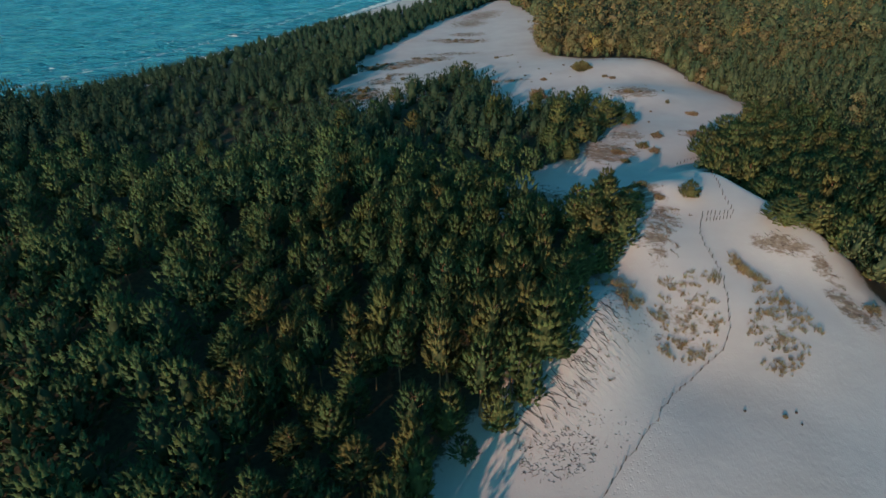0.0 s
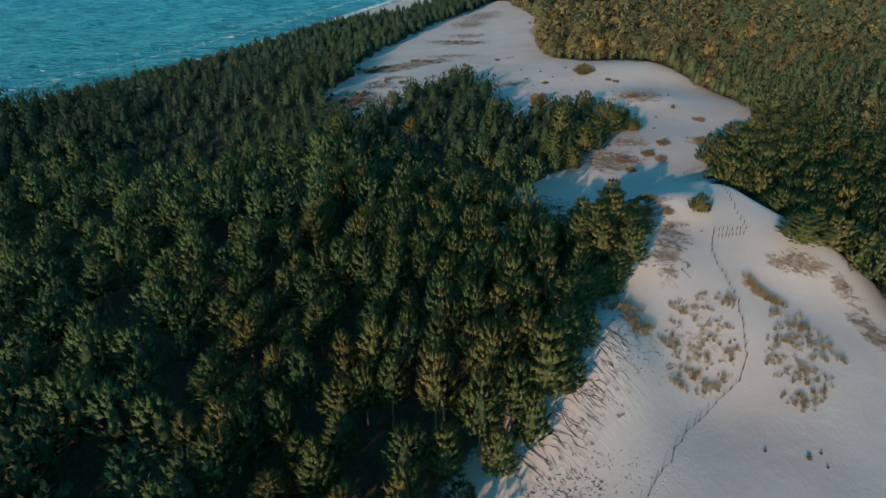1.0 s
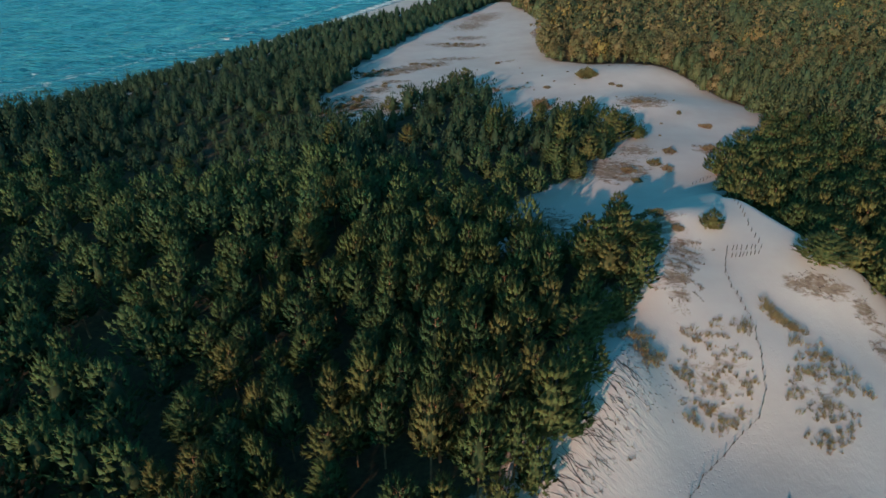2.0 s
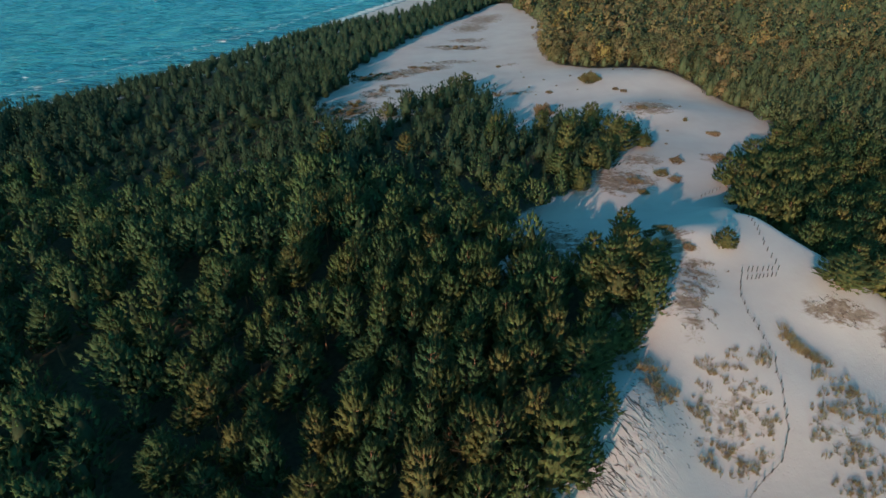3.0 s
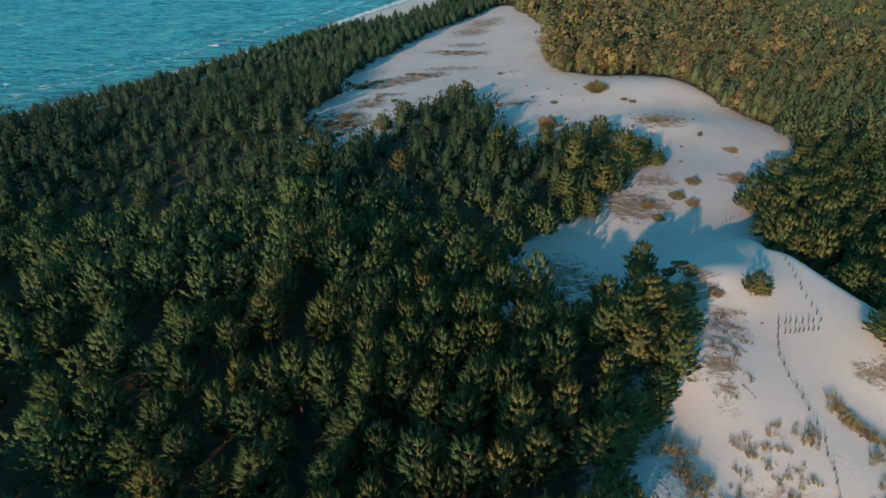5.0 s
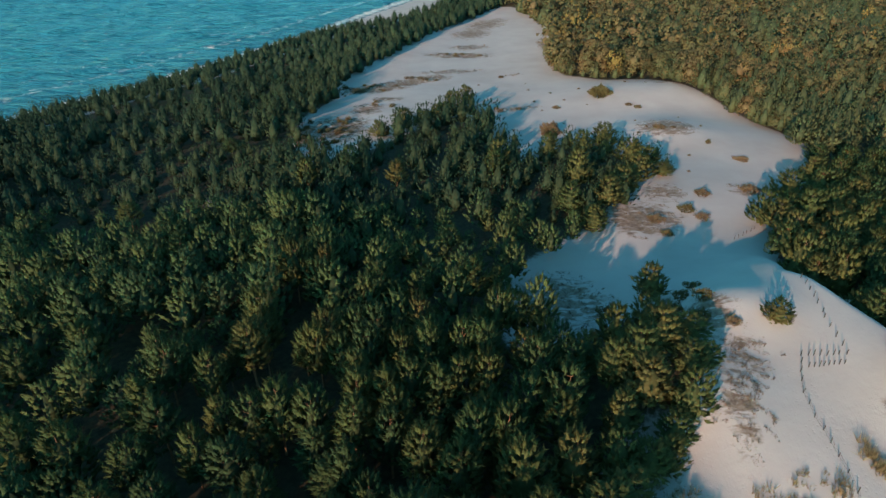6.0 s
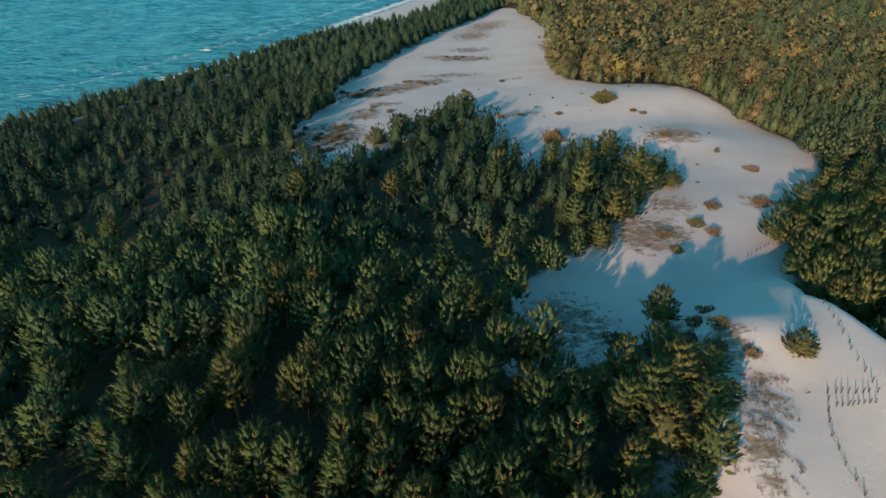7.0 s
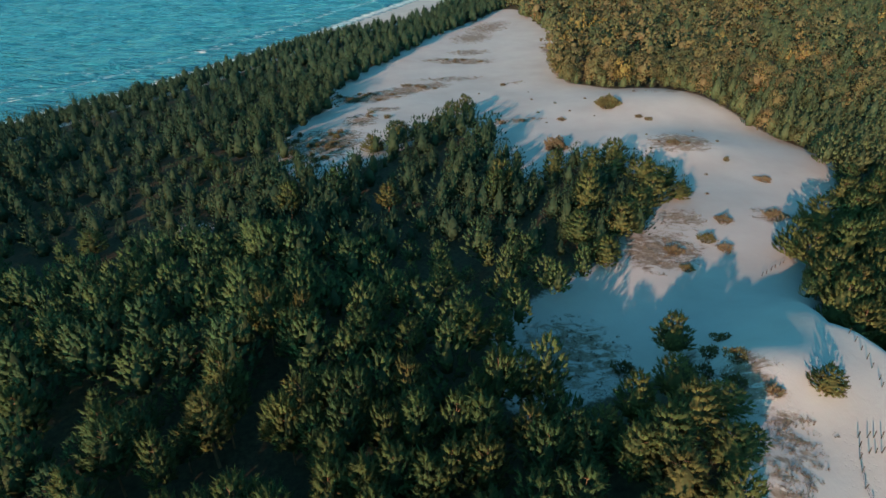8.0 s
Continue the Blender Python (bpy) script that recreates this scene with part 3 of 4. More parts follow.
def plant(x, y, tall, radius, kind, turn, label="dark green pine tree with upright tufts of needles", group="pines of the near wood", sink=0.15):
    """A pine of its own at a place on the ground, of a given height and crown radius."""
    s, w = tall / SPECS[kind][0], radius / SPECS[kind][1]
    ob = copy_thing(PINES[kind], Matrix.Identity(4))
    ob.matrix_basis = pose(x, y, float(height(x, y)) - sink, 0, 0, turn) @ Matrix.Diagonal((w, w, s, 1))
    return tagged(ob, label, "pine tree", group)


rr = np.random.RandomState(5)
# pines that stand out: x, y, height of the top above the datum, crown radius
EDGE = [(6.2, 60.4, 9.7, 2.7), (10.5, 63.0, 9.8, 2.4), (12.1, 59.2, 10.3, 3.3), (-0.4, 56.6, 9.3, 2.4), (8.4, 55.8, 8.0, 2.0), (4.5, 53.9, 8.2, 2.3),
        (-4.0, 64.9, 6.3, 2.6), (15.0, 63.6, 9.9, 2.6), (10.5, 76.9, 8.8, 2.6), (17.3, 71.9, 8.5, 2.6), (12.3, 87.4, 7.0, 2.3), (16.3, 87.0, 8.8, 2.5),
        (0.0, 70.5, 9.2, 2.5), (4.8, 69.8, 9.1, 2.3), (7.9, 69.6, 8.8, 1.9), (11.3, 71.5, 8.5, 2.2), (6.1, 81.3, 8.2, 2.2), (14.0, 93.2, 7.4, 2.4), (12.9, 98.4, 4.7, 2.2), (15.5, 78.5, 8.2, 2.3),
        (2.6, 47.2, -0.6, 1.7), (0.5, 50.5, 3.8, 2.1), (-3.5, 50.0, 4.6, 2.2)]
# the last three, partly out of view, are added to shade the near sand
SKIRT = [(6.6, 51.6, 2.6, 1.9), (17.5, 67.3, 7.6, 2.5), (19.4, 74.8, 7.2, 2.4), (14.9, 60.4, 7.0, 2.2), (10.2, 54.8, 4.6, 1.9), (20.2, 80.2, 6.8, 2.2), (-2.8, 42.5, 3.6, 2.2), (-5.5, 37.0, 4.6, 2.4), (-8.0, 31.0, 5.0, 2.5)]
INNER = [(-21.0, 119.0, 6.1, 2.7), (-22.2, 104.4, 6.7, 2.6), (-12.4, 102.9, 4.3, 2.3), (-7.0, 115.3, 4.3, 2.5), (7.4, 98.3, 6.2, 2.7), (-0.8, 116.0, 2.9, 2.3),
         (-15.9, 119.3, 5.2, 2.2), (3.8, 132.9, 1.6, 2.4), (-19.4, 81.1, 3.6, 2.5), (-17.0, 73.8, 3.5, 2.6), (-4.4, 77.1, 3.6, 2.2), (-4.2, 90.1, 5.4, 2.4),
         (-7.2, 89.7, 5.6, 2.2), (-1.2, 91.9, 5.6, 2.6), (-15.8, 87.8, 5.6, 2.5), (9.9, 105.0, 6.9, 2.3), (0.7, 97.3, 7.2, 2.2), (5.0, 98.2, 6.5, 1.9), (-9.3, 104.3, 4.4, 2.2),
         (-22.2, 98.9, 5.8, 2.5), (-16.4, 115.0, 5.2, 2.3), (7.1, 117.0, 4.4, 2.3), (11.4, 118.6, 1.8, 2.2), (8.0, 92.5, 6.0, 2.3)]
WEST = [(-59.1, 99.1, 1.8, 2.3), (-51.2, 96.8, 3.3, 2.5), (-53.8, 86.1, 4.0, 2.5), (-42.6, 83.3, 4.4, 2.6), (-37.1, 81.9, 4.7, 2.7), (-30.9, 76.4, 2.7, 2.5),
        (-31.5, 95.2, 5.1, 2.6), (-30.2, 81.7, 3.2, 2.4), (-45.5, 102.0, 3.3, 2.5), (-34.6, 99.4, 3.5, 2.3), (-42.7, 127.6, 2.8, 2.5), (-62.0, 147.4, -0.6, 2.5),
        (-27.7, 160.0, 4.0, 2.4), (-19.5, 166.0, 4.6, 2.4), (-8.2, 163.3, 2.4, 2.4), (13.3, 165.8, 4.1, 2.4), (-54.3, 189.3, -1.8, 2.5)]
SPUR = [(34.8, 116.5, 3.6, 2.4), (25.0, 101.4, 6.5, 2.2), (25.4, 93.6, 9.4, 2.8), (34.0, 100.4, 6.3, 2.5), (28.7, 96.2, 10.2, 2.4), (25.5, 88.9, 8.3, 2.6),
        (29.5, 87.0, 8.3, 2.4), (22.6, 92.9, 7.8, 2.2), (31.2, 92.4, 7.8, 2.4), (22.0, 85.5, 6.6, 2.1), (27.0, 83.4, 5.6, 2.0), (30.6, 105.0, 5.8, 2.2), (33.8, 94.0, 5.0, 1.7), (20.8, 97.6, 5.0, 2.1), (23.2, 79.6, 5.5, 2.1), (25.4, 80.8, 4.9, 1.8)]
POINT = [(32.0, 161.3, 5.9, 2.9), (44.0, 186.5, 0.6, 3.1), (46.0, 165.5, 3.2, 3.2), (29.0, 184.8, 1.2, 2.8), (36.1, 151.3, 3.6, 3.1), (28.3, 149.6, 2.9, 2.8), (32.0, 143.9, 0.8, 2.8), (14.9, 170.6, 4.5, 2.9),
         (45.4, 193.6, 1.2, 3.1), (38.2, 186.2, 1.6, 2.8), (48.6, 179.5, 2.0, 3.1), (50.8, 174.6, 1.8, 2.8), (53.6, 169.6, -0.6, 2.6), (41.1, 158.6, 3.0, 3.1), (9.6, 243.2, -1.6, 3.3), (4.1, 231.3, -0.4, 3.1),
         (0.0, 219.4, -1.0, 3.1), (-10.3, 216.2, -1.6, 3.2), (-16.1, 204.2, -1.8, 3.1), (-3.8, 214.0, -1.6, 2.8)]
LEE = [(58.6, 90.6, 8.6, 3.6), (62.6, 95.6, 8.0, 2.0), (64.9, 92.6, 7.6, 2.6), (67.6, 88.2, 6.8, 3.0), (71.8, 84.5, 5.0, 2.6), (70.5, 95.5, 4.5, 2.6), (61.0, 123.0, 5.6, 3.2), (66.2, 119.8, 4.6, 3.0),
       (65.0, 133.0, 4.8, 3.2), (71.6, 130.4, 4.8, 3.4), (72.4, 141.4, 5.2, 3.5), (76.4, 155.8, 2.8, 3.7), (66.8, 146.5, 2.6, 2.8), (77.8, 109.7, 4.8, 2.5), (89.9, 141.9, 1.0, 2.5), (84.0, 158.5, 2.8, 3.0), (80.0, 146.8, 3.4, 3.0)]
TOPS = np.array(EDGE + SKIRT + INNER + WEST + SPUR + POINT + LEE)


def canopy(x, y):
    """The height of the tree tops over a place, from the pines that stand out round it."""
    w = 1 / ((np.asarray(x)[..., None] - TOPS[:, 0]) ** 2 + (np.asarray(y)[..., None] - TOPS[:, 1]) ** 2 + 40) ** 2
    return (w * TOPS[:, 2]).sum(-1) / w.sum(-1)


BUSHY, SLIM = (8, 9, 10), (0, 1, 2, 3, 4, 5, 7)
for rows, kinds, label, group in ((EDGE, (0, 3, 5, 7, 10), "tall pine with orange bark beside the sand slope", "pines of the near wood"), (SKIRT, BUSHY, "bushy pine at the edge of the sand slope", "pines of the near wood"), (INNER, SLIM, "tall green pine standing above its neighbours", "pines of the near wood"),
                                  (WEST, SLIM, "tall green pine standing above its neighbours", "pines of the near wood"), (SPUR, (8, 10, 10), "sunlit bushy pine on the spur of the dune", "pines on the spur"),
                                  (POINT, BUSHY, "sunlit pine at the edge of the bare sand", "pines at the point"), (LEE, BUSHY, "broad olive-green pine behind the dune crest", "pines in the lee")):
    for x, y, top, radius in rows:
        plant(x, y, max(3.5, top - float(height(x, y))), radius, kinds[rr.randint(len(kinds))], rr.uniform(0, 360), label, group)
plant(46.3, 102.0, 3.0, 1.9, 8, 40, "small wind-bent pine alone on the dune crest", "pines on the spur")
singles = np.concatenate([TOPS[:, :2], [(46.3, 102.2)]])


def clear(x, y, room=2.7):
    """Keeps the woods off the single pines."""
    return np.min(np.hypot(x[:, None] - singles[:, 0], y[:, None] - singles[:, 1]), 1) > room


def grown(x, y, r, uneven=1.0):
    """Heights for the pines that fill a wood: most stay under the tops that stand out."""
    below = r.choice([0.0, 1.0, 2.4, 4.2], len(x), p=[0.28, 0.27, 0.25, 0.20])
    return np.clip(canopy(x, y) - uneven * below - height(x, y), 4.2, 13)


fx, fy = scatter(-130, 60, 24, 124, 4.6, 1)
ok = wooded(fx, fy, 1.5) & (fx < 44) & clear(fx, fy) & (rr.uniform(0, 1, len(fx)) > 0.05 + 0.12 * step(10, -25, fx))
ok &= ~((fx > 19) & (fy > 79) & (fy < 116))
fx, fy = fx[ok], fy[ok]
ft = grown(fx, fy, rr)
near = (fx > -34) & (fy > 40) & (fy < 106) & (np.abs(fx - 4) < 0.72 * fy - 4)
for x, y, tall in zip(fx[near], fy[near], ft[near]):
    plant(x, y, tall, rr.uniform(1.8, 2.5) * (0.72 + 0.28 * min(1, tall / 9)), rr.choice([0, 1, 2, 3, 4, 5, 6, 7]), rr.uniform(0, 360))
lx, ly = scatter(56, 108, 98, 178, 4.5, 15)
ok = wooded(lx, ly, 3.5) & clear(lx, ly, 3.4)
for x, y, tall in zip(lx[ok], ly[ok], grown(lx[ok], ly[ok], rr, 0.5)):
    plant(x, y, tall, rr.uniform(2.2, 2.9), rr.choice([10, 7, 3, 0, 5]), rr.uniform(0, 360), "olive-green pine behind the dune crest", "pines in the lee")
for p in PINES:
    for o in (*p.children, p):
        bpy.data.objects.remove(o)

MID = [wood_kind(50 + k, 9.0, 2.5 + 0.15 * (k % 4), 7, 6, 3, 0.30 + 0.03 * (k % 3), 0.55 + 0.08 * (k % 3), 1.40, 0.18, 6, 0.40, 0.5) for k in range(8)]
FAR = [wood_kind(70 + k, 9.0, 2.5 + 0.2 * (k % 4), 7, 7, 2, 0.16, 0.46 + 0.07 * (k % 3), 1.15, 0.20, 4, 0.60, 0.5) for k in range(8)]
TINY = [wood_kind(80 + k, 8.2, 2.7 + 0.25 * (k % 4), 5, 6, 1, 0.10, 0.52, 1.15, 0.30, 1, 0.82, 0.35) for k in range(8)]
LEAFY = [broadleaf_kind(90 + k, 8.5 + k % 3, 2.9 + 0.4 * (k % 3), 52, 6, 0.55) for k in range(8)]
LEAFY_TINY = [broadleaf_kind(90 + k, 8.5 + k % 3, 2.9 + 0.4 * (k % 3), 17, 3, 1.0) for k in range(8)]



def spots(x, y, low, high, tone_low, tone_high, seed):
    r = np.random.RandomState(seed)
    tone = r.uniform(tone_low, tone_high, len(x)) + 0.45 * step(45, 4, -sand_distance(x, y)) * r.uniform(0, 1, len(x))
    return np.stack([x, y, height(x, y) - 0.15, r.uniform(low, high, len(x)), np.clip(tone, 0, 1)], -1)


mx, my = fx[~near], fy[~near]
ax, ay = scatter(-170, 62, 124, 200, 4.5, 2)
ok = wooded(ax, ay) & (ax < 62) & clear(ax, ay) & (rr.uniform(0, 1, len(ax)) > 0.06)
ux, uy = scatter(-70, 4, -30, 24, 4.6, 7)
ux, uy = ux[sand_distance(ux, uy) < -1.5], uy[sand_distance(ux, uy) < -1.5]
mx, my = np.concatenate([mx, ax[ok]]), np.concatenate([my, ay[ok]])
back = my > 145
stand = spots(mx, my, 1, 1, 0, 0.45, 4)
stand[:, 3] = grown(mx, my, rr) / 9.0
tagged(forest_mesh("pine_forest", stand[back], FAR, MAT_PINE_SHORE), "dense dark pine forest towards the shore", "forest", kind="stuff")
tagged(forest_mesh("pine_forest", stand[~back], MID, MAT_PINE_FAR), "dense dark pine forest behind the dunes", "forest", kind="stuff")
tagged(forest_mesh("pine_forest", spots(ux, uy, 0.6, 1.1, 0, 0.7, 14), TINY, MAT_PINE_FAR), "dense dark pine forest behind the near dune", "forest", kind="stuff")
bx, by = scatter(-190, 62, 200, 590, 5.4, 3)
ok = wooded(bx, by) & (bx < 40)
bx, by = bx[ok], by[ok]
shore_spots = spots(bx, by, 0.68, 1.12, 0, 0.2, 4)
shore_spots[:, 3] *= 0.66 + 0.34 * step(20, 95, coast_distance(bx, by))
tx, ty = scatter(-190, 62, 200, 480, 3.6, 33)
thick = (np.abs(coast_distance(tx, ty) - 9) < 7) & (ty < 410) & (np.abs(tx - 4) < 0.72 * ty + 34)
thicket = spots(tx[thick], ty[thick], 0.38, 0.6, 0, 0.4, 34)
tagged(forest_mesh("coastal_thicket", thicket, TINY, MAT_PINE_SHORE), "low wind-clipped pines along the beach", "forest", kind="stuff")
for name, sel, kinds in (("coastal_forest", by < 280, FAR), ("distant_coastal_forest", by >= 280, TINY)):
    tagged(forest_mesh(name, shore_spots[sel], kinds, MAT_PINE_SHORE), "dark pine belt along the shore", "forest", kind="stuff")
cx, cy = scatter(40, 440, 40, 590, 5.2, 6)
ok = wooded(cx, cy, 0.2) & (cx > 40) & ((cx > 58) | (cy > 200)) & clear(cx, cy, 3.0) & ~((cx < 106) & (cy > 97) & (cy < 177))
ok &= (cy < 290) | (rr.uniform(0, 1, len(cx)) < 0.72)
cx, cy = cx[ok], cy[ok]
mixed = 0.45 + 1.1 * waves(cx, cy, 90, 8) + 0.9 * step(190, 300, cy) - 1.1 * step(35, 125, cx - 0.45 * (cy - 200)) + rr.normal(0, 0.65, len(cx))
leafy = (mixed > 0.62) & (cy > 150)
near_right, remote = cy < 190, cy > 290
for name, sel, kinds, mat, label in (("landward_pines", ~leafy & near_right, MID, MAT_PINE_INLAND, "pines in the lee of the dune"),
                                     ("landward_forest", ~leafy & ~near_right & ~remote, FAR, MAT_PINE_INLAND, "blue-green pine forest inland of the dunes"),
                                     ("distant_landward_forest", ~leafy & remote, TINY, MAT_PINE_INLAND, "blue-green pine forest far inland"),
                                     ("autumn_forest", leafy & ~remote, LEAFY, MAT_AUTUMN_FAR, "olive and yellow autumn broadleaf forest"),
                                     ("distant_autumn_forest", leafy & remote, LEAFY_TINY, MAT_AUTUMN_FAR, "olive and brown autumn forest far inland")):
    group = spots(cx[sel], cy[sel], 0.6, 1.4 if "autumn" in name else 1.2, 0, 1, 9)
    group[:, 4] = np.clip(0.42 + 0.6 * waves(group[:, 0], group[:, 1], 40, 12) + rr.normal(0, 0.18, len(group)) + 0.5 * (rr.uniform(0, 1, len(group)) > 0.975), 0, 1) if "autumn" in name else 0.05 + 0.5 * group[:, 4]
    group[:, 3] *= 1 + 0.18 * step(280, 300, group[:, 1])
    tagged(forest_mesh(name, group, kinds, mat), label, "forest", kind="stuff")


rim = [(97, 196), (98.5, 202), (92, 224), (86, 240), (79, 263), (63, 263.5), (48, 277), (45.5, 292), (46, 307), (58, 345), (60, 362), (54, 410), (50, 450)]
rim_x, rim_y = np.concatenate([np.linspace(a[0], b[0], max(1, int(math.hypot(b[0] - a[0], b[1] - a[1]) / 2.6)), endpoint=False) for a, b in zip(rim[:-1], rim[1:])]), \
    np.concatenate([np.linspace(a[1], b[1], max(1, int(math.hypot(b[0] - a[0], b[1] - a[1]) / 2.6)), endpoint=False) for a, b in zip(rim[:-1], rim[1:])])
rim_x, rim_y = rim_x + 1.4 + rr.normal(0, 0.7, len(rim_x)), rim_y + rr.normal(0, 0.8, len(rim_y))
rim_trees = spots(rim_x, rim_y, 0.45, 0.85, 0, 0.5, 77)
tagged(forest_mesh("rim_trees", rim_trees[::2], LEAFY, MAT_AUTUMN_FAR), "olive scrub trees along the rim of the far sand", "trees", kind="stuff")
tagged(forest_mesh("rim_pines", rim_trees[1::2], FAR, MAT_PINE_INLAND), "low pines along the rim of the far sand", "trees", kind="stuff")


# ---- grass, scrub and bushes on the sand ----
def tufts(name, places, tall, per, splay, mat, label, category, seed, width=0.045):
    """Clumps of dry blades in one mesh: places are rows of x, y, radius, scale, tone."""
    r = np.random.RandomState(seed)
    p = np.array(places)
    n = len(p)
    ang, rad = r.uniform(0, 6.283, (n, per)), np.sqrt(r.uniform(0, 1, (n, per))) * p[:, 2:3]
    x, y = (p[:, 0:1] + rad * np.cos(ang)).ravel(), (p[:, 1:2] + rad * np.sin(ang)).ravel()
    base = np.stack([x, y, height(x, y) - 0.03], -1)
    way = np.stack([np.cos(ang) * 0.25, np.sin(ang) * 0.25, np.ones_like(ang)], -1).reshape(-1, 3)
    v = blades(base, way, np.repeat(p[:, 3] * tall, per), width, 4, splay, r)
    ob = new(name, raw_mesh(name, v, np.arange(len(v)).reshape(-1, 3), mat, tone=np.repeat(p[:, 4], per * 12)))
    return tagged(ob, label, category, kind="stuff")


def strew(n, cx, cy, rx, ry, turn, seed, low, high, size=0.3):
    """n clumps in an uneven oval: rows of x, y, radius, scale, tone."""
    r = np.random.RandomState(seed)
    a, q = radians(turn), np.sqrt(r.uniform(0, 1, n))
    t = r.uniform(0, 6.283, n)
    u, v = rx * q * np.cos(t), ry * q * np.sin(t)
    return np.stack([cx + u * math.cos(a) - v * math.sin(a), cy + u * math.sin(a) + v * math.cos(a), size * r.uniform(0.5, 1.5, n), r.uniform(low, high, n), r.uniform(0, 1, n)], -1)


def along(pts, gap, seed, low, high, wander=0.5, size=0.4):
    """Clumps along a line of places."""
    r = np.random.RandomState(seed)
    out = []
    for (ax, ay), (bx, by) in zip(pts[:-1], pts[1:]):
        n = max(1, int(math.hypot(bx - ax, by - ay) / gap))
        for k in range(n):
            f = (k + r.uniform(0, 1)) / n
            out.append((ax + (bx - ax) * f + r.normal(0, wander), ay + (by - ay) * f + r.normal(0, wander), size * r.uniform(0.6, 1.5), r.uniform(low, high), r.uniform(0, 1)))
    return np.array(out)


west_patch = np.concatenate([strew(300, 35.5, 70.3, 4.9, 8.0, -25, 1, 0.3, 0.95, 0.22), along([(34.3, 77.8), (38.5, 79.6), (43.2, 79.9)], 0.3, 2, 0.5, 1.1, 0.6),
                             along([(30.5, 64.5), (35.3, 64.0)], 0.3, 3, 0.6, 1.1), along([(41.2, 77.8), (43.0, 78.5)], 0.25, 4, 0.8, 1.2, 0.3, 0.4)])
west_patch = west_patch[waves(west_patch[:, 0], west_patch[:, 1] * 1.6, 5.5, 41) > rr.uniform(-0.45, 0.12, len(west_patch))]
tufts("marram_grass", west_patch, 0.82, 9, 0.24, MAT_GRASS, "tufts of dry yellow marram grass on bare sand", "grass", 1, 0.035)
east_patch = np.concatenate([strew(290, 46.9, 66.6, 3.9, 8.2, -22, 5, 0.3, 0.9, 0.22), along([(46.3, 75.4), (51.2, 75.1), (52.4, 70.9), (52.3, 66.8)], 0.3, 6, 0.7, 1.3, 0.5, 0.45)])
east_patch = east_patch[waves(east_patch[:, 0], east_patch[:, 1] * 1.6, 5.5, 43) > rr.uniform(-0.45, 0.12, len(east_patch))]
tufts("marram_grass", east_patch, 0.82, 9, 0.24, MAT_GRASS, "tufts of dry yellow marram grass on bare sand", "grass", 2, 0.035)
tuft_row = along([(47.5, 83.2), (47.3, 81.1), (48.6, 79.2), (49.6, 78.1)], 0.18, 7, 0.8, 1.3, 0.4, 0.45)
tufts("marram_grass", tuft_row, 0.85, 12, 0.28, MAT_GRASS, "thick yellow marram tussocks in a row", "grass", 3, 0.035)
slope_patch = along([(25.9, 78.2), (27.1, 74.2), (28.7, 71.4)], 0.16, 8, 0.6, 1.2, 1.1, 0.45)
tufts("marram_grass", slope_patch, 0.8, 10, 0.3, MAT_GRASS, "dry brown grass at the foot of the pines", "grass", 4, 0.04)

MAT_SCRUB = leaf_material("dry_scrub", [(0.0, (0.12, 0.090, 0.072)), (0.5, (0.18, 0.140, 0.110)), (1.0, (0.26, 0.21, 0.16))], False, 0.2)
bank_patch = along([(34.6, 84.6), (36.1, 87.3), (37.3, 91.1), (40.3, 96.7), (41.5, 99)], 0.12, 9, 0.4, 1.2, 1.5, 0.4)
tufts("marram_grass", bank_patch, 0.4, 8, 0.45, MAT_SCRUB, "short dead grass on the sand bank", "grass", 6, 0.06)
low_scrub = []
for k, (sx, sy, rx, ry, turn, dens) in enumerate(SCRUB):
    if k > 3:
        low_scrub.append(strew(int(40 + 6.5 * rx * ry * dens), sx, sy, rx * 1.25, ry * 1.25, turn, 30 + k, 0.35, 1.15, 0.45))
low_scrub = np.concatenate(low_scrub)
streaks = waves(low_scrub[:, 0], low_scrub[:, 1] * 1.5, 6.0, 21) + 0.6 * waves(low_scrub[:, 0], low_scrub[:, 1] * 1.4, 2.2, 22)
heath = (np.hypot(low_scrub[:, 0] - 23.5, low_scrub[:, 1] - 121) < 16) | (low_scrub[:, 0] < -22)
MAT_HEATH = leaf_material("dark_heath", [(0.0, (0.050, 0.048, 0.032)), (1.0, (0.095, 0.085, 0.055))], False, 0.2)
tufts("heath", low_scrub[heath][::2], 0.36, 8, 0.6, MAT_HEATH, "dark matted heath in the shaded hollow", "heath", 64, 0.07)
low_scrub, streaks = low_scrub[~heath], streaks[~heath]
low_scrub = low_scrub[streaks + rr.normal(0, 0.08, len(streaks)) > 0.06]
tufts("dry_scrub", low_scrub, 0.34, 8, 0.5, MAT_SCRUB, "low brown heath and dead grass on sand", "scrub", 5, 0.06)


bank = np.concatenate([along([(10.5, 50.3), (15.3, 54.0), (20.6, 59.5), (23.8, 65.7), (27.5, 73.0)], 0.30, 61, 0.5, 1.2, 1.3, 0.25), along([(7.5, 47.0), (12.0, 50.0), (17.0, 52.0)], 0.30, 62, 0.4, 1.0, 1.6, 0.25)])
tufts("bank_grass", bank, 0.42, 3, 0.7, MAT_SCRUB, "sparse dead grass and litter on the sand bank", "grass", 63, 0.07)


